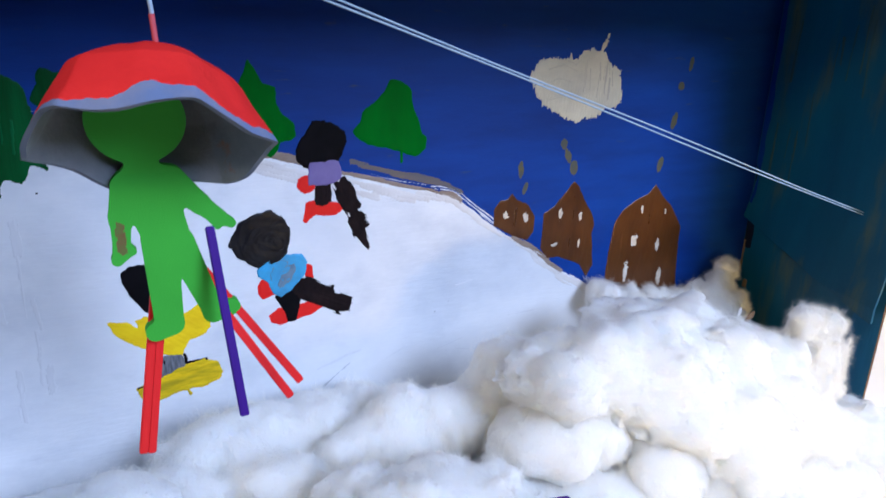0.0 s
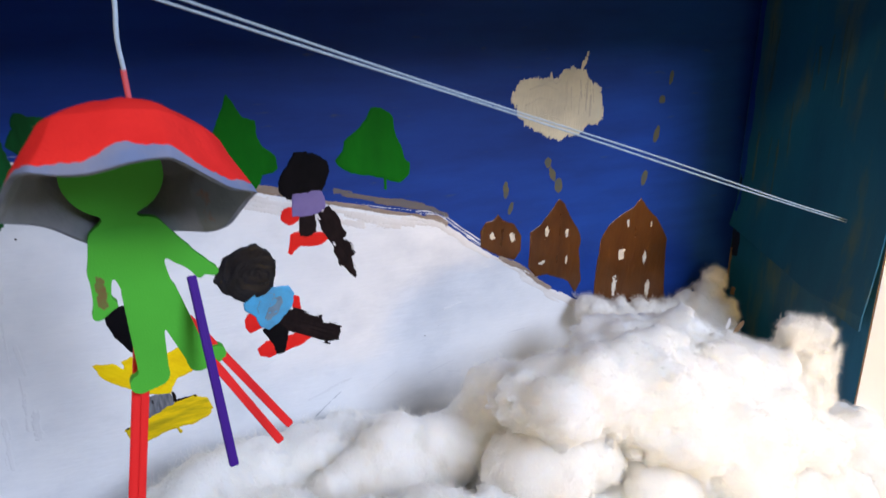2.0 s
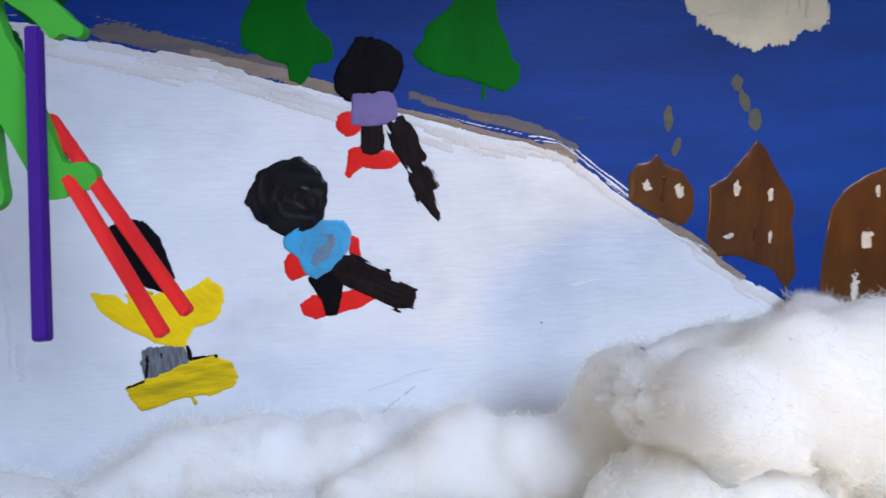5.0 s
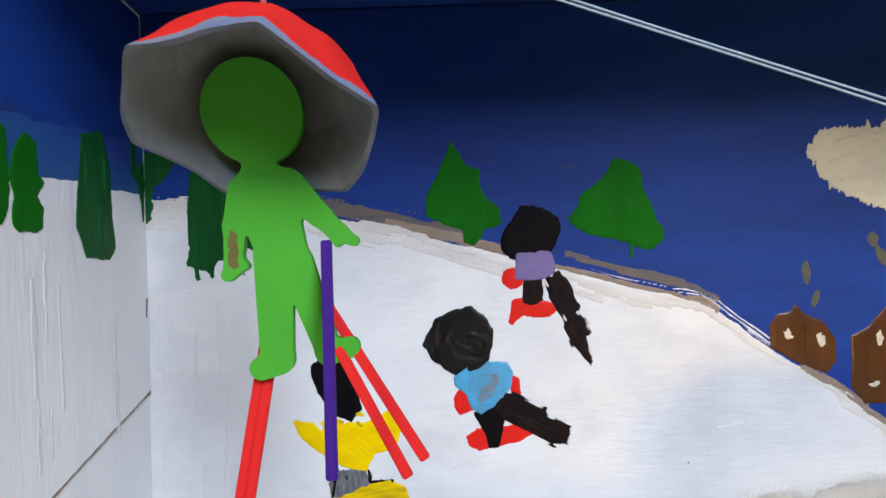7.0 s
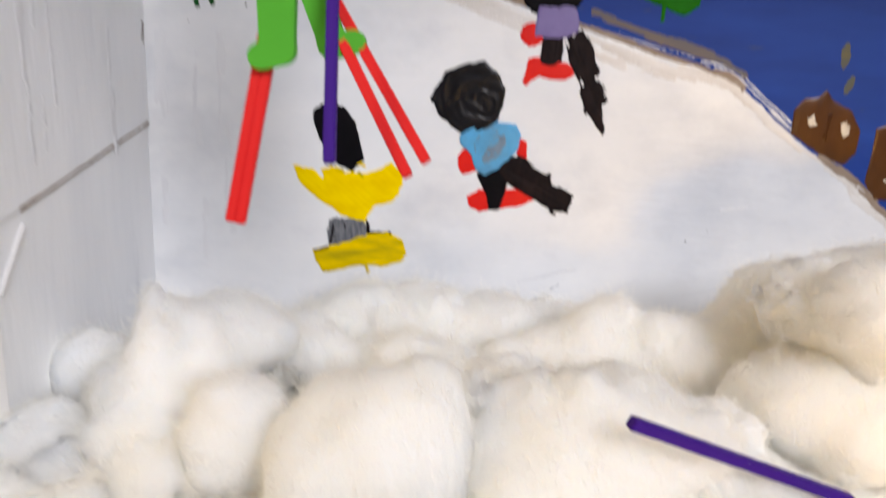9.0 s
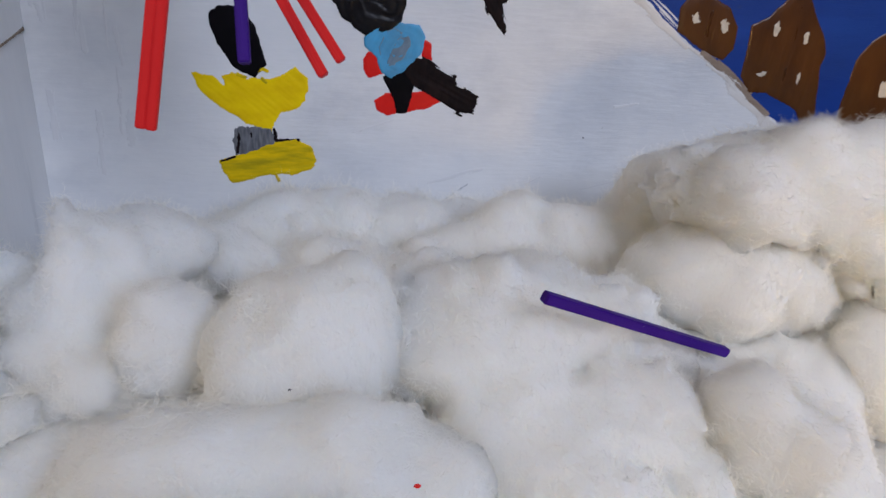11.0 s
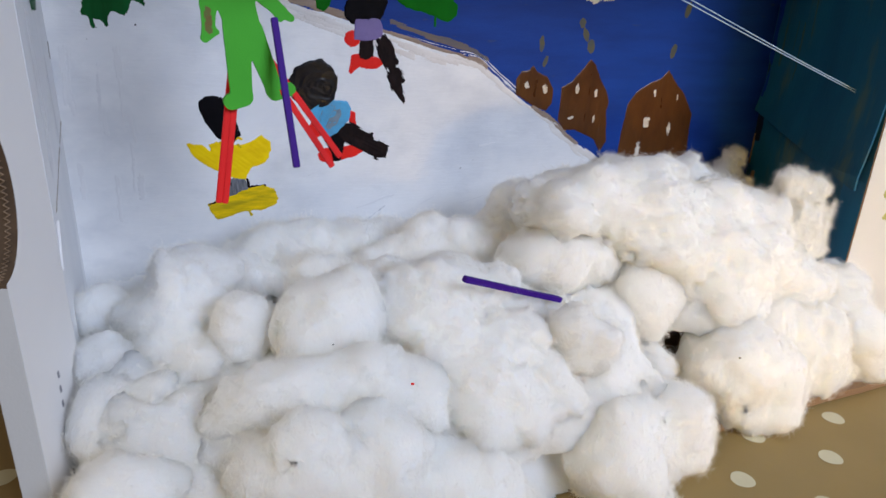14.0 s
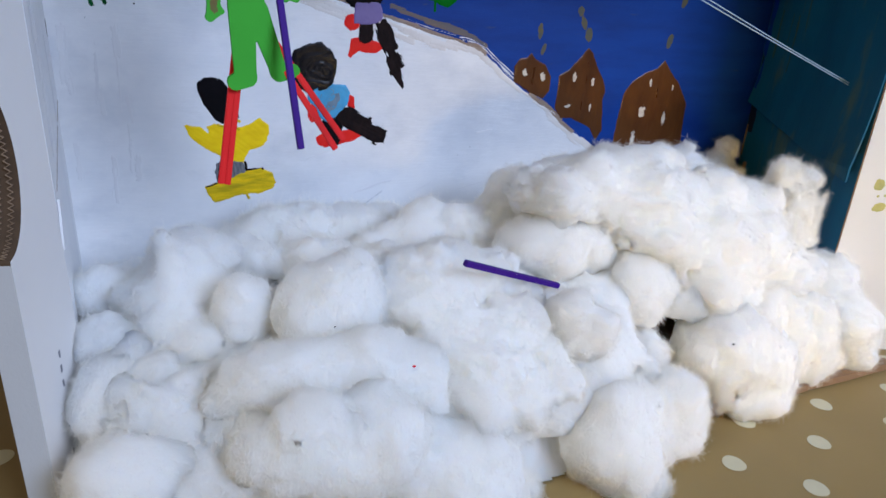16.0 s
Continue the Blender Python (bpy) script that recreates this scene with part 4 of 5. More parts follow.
painted("painted_figure", [
    patch([(-39.4, 118.6), (-37.6, 121.3), (-34, 120.1), (-32.9, 113.9), (-37.6, 112.5), (-39.1, 115.2)], "red", 0.6, 12, 0.4),
    patch([(-19.2, 125.7), (-16.5, 124.6), (-16.1, 119), (-19.5, 120.2)], "red", 0.6, 13, 0.3),
    patch([(-35.6, 104.7), (-31.4, 107.4), (-23.9, 107.3), (-16.4, 108.7), (-12.5, 105.2), (-16.7, 103), (-22.4, 101.5), (-27.1, 101.1), (-30.9, 99.8), (-34.5, 101.6)], "red", 0.6, 15, 0.4),
    patch([(-32.5, 113.1), (-21.6, 116.5), (-22.6, 107.2), (-24.3, 100.9), (-27.7, 100.7), (-28.7, 104.8)], "black", 1.15, 14, 0.3),
    patch([(-26.2, 116.5), (-19, 120.1), (-10.5, 114.9), (-7.2, 113.7), (-6.6, 111), (0.8, 106.8), (-0.3, 100.6), (-5.5, 101.5), (-12.9, 104.6), (-20.1, 108.9), (-23.7, 111)], "black_dry", 1.3, 16, 0.25, (-27, 0.85), angle=-27, streak=0.3, cell=0.35),
    patch([(-35.3, 128.6), (-30.9, 131.1), (-20.8, 130.1), (-18.8, 126.7), (-19.4, 122), (-22.4, 118.5), (-25.4, 115.5), (-30.1, 112.8), (-33.2, 114.5), (-34.8, 119.3), (-38.8, 123.2), (-39, 125.5)], "light_blue", 1.9, 18, 0.4, streak=0.35, swirl=(-28.5, 121.5), cell=0.35),
    L(lambda u, v: d_oval(u, v, (-27.4, 121.6), (6.0, 2.6), 55) + rag(u, v, 20, 0.8), -38, 112, -18, 132, "slate", 2.45, thick=0.15, cell=0.25, streak=0.15, edge=0.5, angle=55),
    strokes((((-32.5, 126), (-34, 122.9), (-33.6, 120.3)), ((-31.5, 127.8), (-29.2, 129), (-26.5, 127.7)), ((-28.2, 125), (-26.6, 126.6), (-27.2, 128.1))), 0.22, "slate", 2.6, 24),
    patch([(-32.6, 149.9), (-28.2, 147), (-25.4, 141.9), (-25.4, 137.3), (-26.9, 131.4), (-30.2, 128.3), (-37.7, 126), (-42.1, 129), (-46.5, 132.1), (-48.1, 135.9), (-49.5, 137.2), (-47.4, 141.3), (-44.7, 145.8), (-39.1, 148.8)], "black_wet", 1.7, 22, 0.6, None, 0.4, streak=0.7, swirl=(-32, 137), cell=0.38)],
    "glossy black, light blue and red paint daubs forming a figure", "painted figure", G)

painted("painted_figure", [
    patch([(-95.7, 112.4), (-88.8, 111.7), (-85.1, 107.9), (-85.8, 111.4), (-82.7, 112.9), (-78.3, 110.8), (-70.3, 111.1), (-67.7, 111.7), (-62.1, 115.2), (-58.4, 111.6), (-58, 108.1), (-59.5, 104.4), (-61.2, 102), (-67.5, 100.1), (-70.1, 96.4), (-71, 93.4), (-72.8, 94.4), (-75.5, 95.1), (-79.2, 96.6), (-82.7, 99), (-86.3, 100.6), (-90.7, 104.6), (-93.7, 108.2)], "yellow", 0.7, 32, 0.4, (-40, 0.25), angle=-40, streak=0.22, cell=0.35),
    patch([(-82.8, 93.6), (-80.1, 95.1), (-71, 94.5), (-69.6, 89.1), (-78.2, 86.2), (-83, 84.9), (-83.7, 89.9)], "grey", 0.9, 34, 0.4, (85, 0.4), angle=85, streak=0.3, cell=0.35),
    strokes((((-81.5, 92.4), (-82.6, 86.1)), ((-77.3, 92.4), (-77.1, 87.6)), ((-69.9, 94.1), (-69.1, 90.4), (-61.8, 90.6)), ((-88, 82.7), (-83.7, 84.3))), 0.6, "black_dry", 1.3, 35),
    patch([(-88.3, 82.1), (-87.1, 78.4), (-84.7, 75.1), (-80.1, 76), (-74.5, 77.7), (-67.1, 78.9), (-64.3, 78.3), (-57.8, 80.5), (-56.2, 83.5), (-57.3, 87.8), (-60.8, 89.7), (-62.7, 91.1), (-70, 89.6), (-78.2, 86.2), (-83.7, 84.7), (-88.7, 82.6)], "olive", 1.1, 36, 0.5, (10, 0.2), angle=12, streak=0.4, cell=0.35),
    L(lambda u, v: d_limb(u, v, (-70, 78.3), (-68.9, 76.2), 0.6, 0.7) + rag(u, v, 37, 0.3), -76, 72, -62, 84, "olive", 1.1, cell=0.3),
    patch([(-88.8, 131.6), (-84.7, 133.8), (-78.6, 133.3), (-74.5, 128.2), (-71.7, 115.9), (-75.4, 111.6), (-82.2, 115.2), (-86.7, 122.8), (-88.4, 127.9)], "black", 1.3, 38, 0.4, (110, 0.3), streak=0.15, angle=110),
    strokes((((-75.6, 113.1), (-73, 114.4), (-71.2, 113.7)), ((-80.9, 112.4), (-78.3, 111.5)), ((-73, 111.3), (-71.9, 110))), 0.55, "olive", 1.6, 39)],
    "black and yellow paint daubs forming a figure on a board", "painted figure", G)

# ---- hanging foam doll, its hat and sticks ----


def doll_d(u, v):
    d = d_oval(u, v, (-81.5, 199.5), (10.6, 10.4))
    body = d_limb(u, v, (-80.5, 182.5), (-77, 169), 6.3, 5.3)
    body = blend(body, d_limb(u, v, (-81.5, 190), (-81, 184), 3.4, 4.5), 2.5)
    body = blend(body, d_limb(u, v, (-85, 183.5), (-87.2, 176), 3.6, 2.6), 1.6)
    body = blend(body, d_limb(u, v, (-87.2, 176), (-87.8, 168), 2.4, 1.9), 0.8)
    body = blend(body, d_limb(u, v, (-87.6, 167.5), (-89, 165.6), 2.1, 1.4), 0.8)
    body = blend(body, d_limb(u, v, (-86.6, 168.5), (-85.4, 167.5), 1.2, 0.9), 0.6)
    body = blend(body, d_limb(u, v, (-75.5, 184.5), (-69, 178), 3.8, 2.5), 1.6)
    body = blend(body, d_limb(u, v, (-69, 178), (-65, 174), 2.3, 2.1), 1.0)
    body = blend(body, d_limb(u, v, (-65, 174), (-61.8, 172.2), 1.9, 1.2), 0.8)
    body = blend(body, d_limb(u, v, (-66, 174), (-65.2, 171.8), 1.2, 0.9), 0.6)
    body = blend(body, d_limb(u, v, (-79.2, 169), (-79, 148), 4.2, 3.5), 0.8)
    body = blend(body, d_limb(u, v, (-78.2, 146.6), (-82.3, 145.4), 2.7, 2.6), 1.0)
    body = blend(body, d_limb(u, v, (-74.5, 168), (-68.4, 150), 3.7, 2.7), 0.6)
    body = blend(body, d_limb(u, v, (-68, 148.2), (-63.4, 149.2), 2.7, 2.3), 1.0)
    return blend(d, body, 0.9)


doll_place = lambda u, v, h: np.stack([u, -88.0 - h - 0.38 * np.maximum(0, v - 186.5), v], 1) * 0.001
doll_mesh = prism("foam_doll", (doll_d, (-96, 138, -56, 214)), doll_place, -1.5, 1.5, ["foam", "smear"], rim=0, far=0, cell=0.45)
for f in doll_mesh.polygons:
    if d_limb(np.array([f.center.x * 1000]), np.array([f.center.z * 1000]), (-87.6, 174), (-87.6, 168), 1.1, 1.3)[0] + 0.6 * noise.noise(f.center * 700) < 0 and f.center.y < -0.0885:
        f.material_index = 1
tagged(new("foam_doll", doll_mesh),
       "flat green craft foam doll hanging on a thread", "doll")


def hat_mesh(inner):
    """A moulded pulp cup with a flared, uneven rim, open to the front and below."""
    axis = Vector((0.114, 0.536, 0.836)).normalized()
    side = Vector((1, 0, -0.05)) - axis * axis.dot(Vector((1, 0, -0.05)))
    side.normalize()
    fore = axis.cross(side)
    mid = Vector((-0.0792, -0.1050, 0.1945))
    n, m = 220, 70
    vs, fs, mi = [], [], []
    for j in range(m + 1):
        for i in range(n):
            a = math.tau * i / n
            edge = 0.055 + 0.05 * noise.noise(Vector((math.cos(a) * 4, math.sin(a) * 4, 3.1))) + 0.02 * noise.noise(Vector((math.cos(a) * 14, math.sin(a) * 14, 2.0)))
            edge += 0.10 * math.exp(-((a - 4.7) / 0.45) ** 2)
            s = j / (m - 6) * (1 - edge) if j <= m - 6 else 1 - edge * (m - j) / 6
            k = 1 / max(abs(math.cos((a + 0.25) % (math.tau / 6) - math.tau / 12)), 0.5)
            corner = 1 + 0.55 * (k - 1.06) * s + 0.035 * math.cos(2 * a + 0.4) * s
            r = (0.0060 + 0.0085 * min(1.0, s * 2.0) ** 0.7 + 0.0095 * s ** 1.3) * corner * min(1.0, 0.03 + s * 8)
            depth = 0.0212 * (1 - s ** 1.5) + 0.0012 * s * s * math.cos(5 * a + 0.5)
            r -= 0.0011 if inner else 0
            depth -= 0.0012 * (1 - s) if inner else 0
            bump = 0.0007 * noise.noise(Vector((math.cos(a) * 3, math.sin(a) * 3, s * 3 + 4)))
            vs.append(mid + side * ((r + bump) * math.cos(a)) + fore * ((r + bump) * math.sin(a)) + axis * depth)
    for j in range(m):
        for i in range(n):
            c, b = j * n + i, j * n + (i + 1) % n
            fs.append((c, b, b + n, c + n))
            mi.append(1 if not inner and j >= m - 6 else 0)
    fs.append(tuple(range(n)))
    mi.append(0)
    return vs, fs, mi, n, m


hv, hf, hm, hn, hmm = hat_mesh(False)
hat = tagged(new("doll_hat", mesh_of("doll_hat", [(hv, hf, hm)], ["hat_red", "hat_blue"])), "red-painted egg-box hat with a pale blue rim on a foam doll", "hat")
iv, jf, im, _, _ = hat_mesh(True)
part("lining", mesh_of("lining", [(iv, jf, 0)], ["hat_grey"]), hat, "grey moulded pulp inside")
rim_v = hv[-hn:] + iv[-hn:]
part("rim", mesh_of("rim", [(rim_v, [(i, (i + 1) % hn, hn + (i + 1) % hn, hn + i) for i in range(hn)], 0)], ["hat_edge"]), hat, "blue-grey rim edge")


def stick(a, b, width, mat, name, label, category, group="", deep=None):
    """A square matchstick with softened edges and slightly cut ends."""
    a, b = Vector(a), Vector(b)
    d = (b - a).length
    me = slab_mesh(name, -width / 2, width / 2, -(deep or width) / 2, (deep or width) / 2, 0, d, [mat], 0.00025)
    ob = new(name, me)
    zq = (b - a).normalized()
    yq = Vector((0, -1, 0))
    xq = yq.cross(zq).normalized()
    yq = zq.cross(xq)
    ob.matrix_world = Matrix.Translation(a) @ Matrix((xq, yq, zq)).transposed().to_4x4()
    return tagged(ob, label, category, group)


SK = "sticks glued on as skis"
stick((-0.0810, -0.0853, 0.158), (-0.0891, -0.0890, 0.1110), 0.0021, "stick_red", "matchstick", "red matchstick glued under the doll as half a ski", "stick", SK)
stick((-0.0790, -0.0852, 0.158), (-0.0871, -0.0889, 0.1106), 0.0021, "stick_red", "matchstick", "red matchstick glued under the doll as half a ski", "stick", SK)
stick((-0.0710, -0.0850, 0.1580), (-0.0510, -0.0983, 0.1238), 0.0021, "stick_red", "matchstick", "red matchstick slanting under the doll's foot", "stick", SK)
stick((-0.0690, -0.0846, 0.1590), (-0.0475, -0.0958, 0.1265), 0.0021, "stick_red", "matchstick", "red matchstick slanting under the doll's foot", "stick", SK)
stick((-0.0674, -0.0905, 0.1722), (-0.0650, -0.1072, 0.1266), 0.0022, "stick_purple", "matchstick", "purple matchstick glued to the doll as a ski pole", "stick")


def tube(name, pts, radius, mat):
    cu = bpy.data.curves.new(name, "CURVE")
    cu.dimensions, cu.bevel_depth, cu.bevel_resolution, cu.resolution_u = "3D", radius, 2, 4
    sp = cu.splines.new("POLY")
    sp.points.add(len(pts) - 1)
    for q, p in zip(sp.points, pts):
        q.co = (*p, 1)
    cu.materials.append(M[mat])
    tmp = bpy.data.objects.new(name, cu)
    me = bpy.data.meshes.new_from_object(tmp)
    bpy.data.objects.remove(tmp)
    return me


def line_at(x, up=0.0):
    return (x, -0.0900 + (x - 0.0774) * 0.0770, 0.1904 - (x - 0.0774) * 0.3201 + up)


line = tagged(new("string", tube("string", [line_at(-0.1330 + 0.00367 * k, 0.0006 + 0.0003 * math.sin(k * 0.13)) for k in range(100)], 0.00026, "thread")),
              "doubled pale blue-white string stretched across the box", "string")
part("strand", tube("strand", [line_at(-0.1330 + 0.00367 * k, -0.0007 - 0.0002 * math.sin(k * 0.11)) for k in range(100)], 0.00026, "thread"), line)
thread = tagged(new("thread", tube("thread", [(-0.0765 + 0.0003 * math.sin(k * 0.9), -0.1035 + 0.0001 * k, 0.2575 - 0.0024 * k) for k in range(16)], 0.00050, "thread")),
                "white thread holding up the foam doll", "thread")
part("stained_end", tube("stained_end", [(-0.0765 + 0.0001 * k, -0.1023 + 0.0001 * k, 0.2225 - 0.0020 * k) for k in range(5)], 0.00062, "thread_red"), thread, "red-stained lower end")

# ---- cotton wool ----
COTTON_BALL_LARGE = [(-56, -106, 68, 21.9, 17.4), (-53, -110, 61, 11.0, 7.0)]
COTTON_BALL_SMALL = [(-85, -98, 66, 11.0, 14.7)]
COTTON_BALL_UPPER = [(-134, -66, 64, 12.3, 9.3)]
COTTON_BALL_LOWER = [(-131, -92, 57, 11.8, 9.0)]
COTTON_TALL = [(-106, -80, 69, 14.2, 16.3), (-103, -98, 53, 11.7, 15.8), (-97, -62, 74, 16.8, 10.1), (-121, -70, 60, 8.6, 10.7), (-111, -88, 58, 12.3, 14.4)]
COTTON_LEFT = [(-132, -110, 41, 11.7, 14.7), (-113, -110, 42, 15.5, 16.5), (-109, -118, 32, 14.4, 11.5), (-127, -100, 47, 11.7, 11.7)]
COTTON_CORNER = [(-120, -134, 31, 23.4, 14.9), (-135, -120, 15, 13.1, 15.0), (-108, -130, 8, 17.2, 15.3), (-126, -125, -1, 23.1, 15.4)]
COTTON_FRONT_ROLL = [(-81, -126, 54, 17.9, 11.0), (-55, -129, 52, 21.5, 11.0), (-33, -131, 43, 16.3, 12.6)]
COTTON_FRONT = [(-77, -143, 40, 20.4, 15.7), (-53, -146, 33, 21.3, 17.5), (-97, -128, 30, 11.4, 15.2), (-22, -148, 18, 21.3, 18.2), (-70, -140, 5, 27.6, 17.7), (-37, -143, -4, 27.1, 18.8), (-3, -147, -8, 19.6, 19.6)]
COTTON_DRAPE = [(-20, -105, 66, 20.9, 13.6), (-10, -114, 53, 18.7, 17.6), (-4, -124, 43, 22.9, 19.6), (2, -134, 35, 25.4, 18.1), (14, -116, 47, 21.6, 15.0), (24, -130, 36, 16.5, 19.5), (-3, -94, 72, 30.1, 11.1), (30, -98, 53, 19.3, 10.9), (-24, -80, 67, 16.5, 9.9)]
COTTON_BALL_STICK = [(42, -127, 54, 12.7, 15.9), (62, -122, 31, 11.7, 11.3), (89, -110, 23, 11.1, 16.4)]
COTTON_BALL_FRONT = [(80, -148, 11, 15.7, 21.9), (47, -150, 16, 18.8, 24.2), (70, -140, 23, 18.5, 11.8), (50, -152, -6, 18.5, 18.5)]
COTTON_BALL_RIGHT = [(126, -128, 29, 26.1, 22.0), (140, -132, 10, 23.7, 17.2), (187, -118, 18, 30.6, 22.8), (165, -112, 33, 32.7, 17.1)]
COTTON_RIGHT = [(205, -126, 27, 19.1, 17.9), (217, -104, 46, 17.6, 10.3), (220, -128, 14, 10.7, 10.1), (201, -108, 35, 20.9, 17.9)]
COTTON_BALL_ROUND = [(91, -104, 54, 17.2, 18.7)]
COTTON_ROLL = [(51, -82, 71, 25.8, 15.5), (67, -84, 67, 15.2, 15.2)]
COTTON_HEAP = [(72, -78, 94, 34.4, 15.6), (101, -84, 93, 25.2, 16.5), (101, -94, 77, 24.2, 12.1), (130, -104, 54, 29.4, 21.3), (144, -96, 70, 30.6, 20.0), (176, -100, 51, 26.2, 17.5), (135, -84, 86, 20.9, 13.4), (161, -88, 79, 17.2, 12.9), (137, -62, 92, 22.0, 11.1), (158, -70, 84, 14.8, 8.9), (117, -45, 93, 20.9, 9.0)]
COTTON_PUFF = [(181, -92, 65, 19.4, 16.5), (194, -90, 77, 11.8, 18.4), (184, -90, 97, 9.2, 6.9), (199, -90, 92, 4.7, 6.4), (204, -92, 74, 6.0, 12.0), (171, -88, 90, 5.1, 4.0), (169, -90, 79, 7.5, 8.6)]
COTTON_BACK = [(200, -10, 76, 10.0, 6.0), (212, -11, 80, 10.0, 7.0), (222, -12, 83, 7.0, 7.0), (227, -10, 89, 3.5, 5.5), (222, -22, 74, 11.0, 8.0), (184, -14, 79, 14.0, 6.0), (165, -13, 83, 12.0, 6.0), (148, -12, 87, 12.0, 6.0), (134, -8, 91, 6.0, 4.0), (208, -26, 74, 14.0, 7.0)]
COTTON_DRIFT = [(-71, -30, 64, 16.0, 12.9), (-52, -30, 66, 15.8, 13.7), (-29, -26, 64, 18.1, 12.6), (-4, -18, 60, 16.2, 10.4), (5, -34, 60, 19.7, 11.8), (-87, -50, 64, 14.3, 9.5), (-50, -55, 64, 19.7, 9.9)]
COTTON_BACK_BALLS = [(2, -45, 67, 16.0, 13.5), (26, -52, 66, 14.0, 14.0), (44, -48, 80, 11.5, 11.5), (57, -50, 86, 16.0, 11.5), (14, -48, 60, 18.0, 11.0), (36, -52, 69, 15.0, 11.0), (-22, -46, 60, 16.0, 10.0)]
COT = "cotton wool clumps"


def lattice3(p, seed=0):
    """Smooth value noise in space, -1 to 1."""
    i = np.floor(p).astype(np.int64)
    f = p - i
    f = f * f * (3 - 2 * f)

    def h(dx, dy, dz):
        n = ((i[:, 0] + dx) * 374761393 + (i[:, 1] + dy) * 668265263 + (i[:, 2] + dz) * 2147483647 + seed * 1442695041) & 0x7FFFFFFF
        n = ((n ^ (n >> 13)) * 1274126177) & 0x7FFFFFFF
        return ((n ^ (n >> 16)) & 0xFFFF) / 32767.5 - 1
    x, y, z = f[:, 0], f[:, 1], f[:, 2]
    low = (h(0, 0, 0) * (1 - x) + h(1, 0, 0) * x) * (1 - y) + (h(0, 1, 0) * (1 - x) + h(1, 1, 0) * x) * y
    top = (h(0, 0, 1) * (1 - x) + h(1, 0, 1) * x) * (1 - y) + (h(0, 1, 1) * (1 - x) + h(1, 1, 1) * x) * y
    return low * (1 - z) + top * z


def cotton_field(p, lumps, comb, ragged, k=3.3, warp_by=3.6):
    """Signed distance (mm) to a fluffy mass of lumps (centre, radii)."""
    warp = np.stack([lattice3(p / 16, 3), lattice3(p / 16, 5), lattice3(p / 16, 8)], 1) * warp_by
    q = p + warp
    total = np.zeros(len(p))
    for c, r in lumps:
        total += np.exp(-np.clip((np.linalg.norm((q - c) / r, axis=1) - 1) * r.min(), -30, 60) / k)
    d = -k * np.log(total + 1e-12)
    g = p @ comb
    d += ragged * (0.75 * lattice3(p / 8, 11) + 0.85 * lattice3(p / 4.2, 12)) + 0.9 * lattice3(g / np.array([13.0, 2.6, 2.6]), 13) + 1.3 * lattice3(g / np.array([30.0, 6.5, 6.5]), 17)
    return d


def net(field, lo, hi, cell):
    """Surface net of field = 0 in the box: places and quads."""
    n = np.ceil((hi - lo) / cell).astype(int) + 1
    ax = [lo[i] + np.arange(n[i]) * cell for i in range(3)]
    grid = np.stack(np.meshgrid(*ax, indexing="ij"), -1)
    d = field(grid.reshape(-1, 3)).reshape(n)
    cut, weight = np.zeros((*(n - 1), 3)), np.zeros(n - 1)
    corners = [(i, j, k) for i in (0, 1) for j in (0, 1) for k in (0, 1)]
    view = lambda a, c: a[c[0]:c[0] + n[0] - 1, c[1]:c[1] + n[1] - 1, c[2]:c[2] + n[2] - 1]
    for c1 in corners:
        for axis in range(3):
            if c1[axis] == 0:
                c2 = tuple(1 if i == axis else c1[i] for i in range(3))
                a, b = view(d, c1), view(d, c2)
                on = (a < 0) != (b < 0)
                t = np.where(on, a / np.where(on, a - b, 1), 0)
                place = np.broadcast_to(np.array(c1, float), (*a.shape, 3)).copy()
                place[..., axis] = t
                cut += np.where(on[..., None], place, 0)
                weight += on
    live = weight > 0
    index = np.full(live.shape, -1)
    index[live] = np.arange(live.sum())
    base = grid[:-1, :-1, :-1][live]
    verts = base + cut[live] / weight[live][:, None] * cell
    quads = []
    for axis in range(3):
        u, v = (axis + 1) % 3, (axis + 2) % 3
        sl = [slice(1, -1)] * 3
        sl[axis] = slice(0, -1)
        nxt = list(sl)
        nxt[axis] = slice(1, None)
        a, b = d[tuple(sl)], d[tuple(nxt)]
        on = (a < 0) != (b < 0)
        ii = np.argwhere(on)
        ii[:, u] += 1
        ii[:, v] += 1
        eu, ev = np.eye(3, dtype=int)[u], np.eye(3, dtype=int)[v]
        get = lambda w: index[w[:, 0], w[:, 1], w[:, 2]]
        q = np.stack([get(ii - eu - ev), get(ii - ev), get(ii), get(ii - eu)], 1)
        flip = b[on] < 0
        q[flip] = q[flip][:, ::-1]
        quads.append(q)
    return verts, np.concatenate(quads)


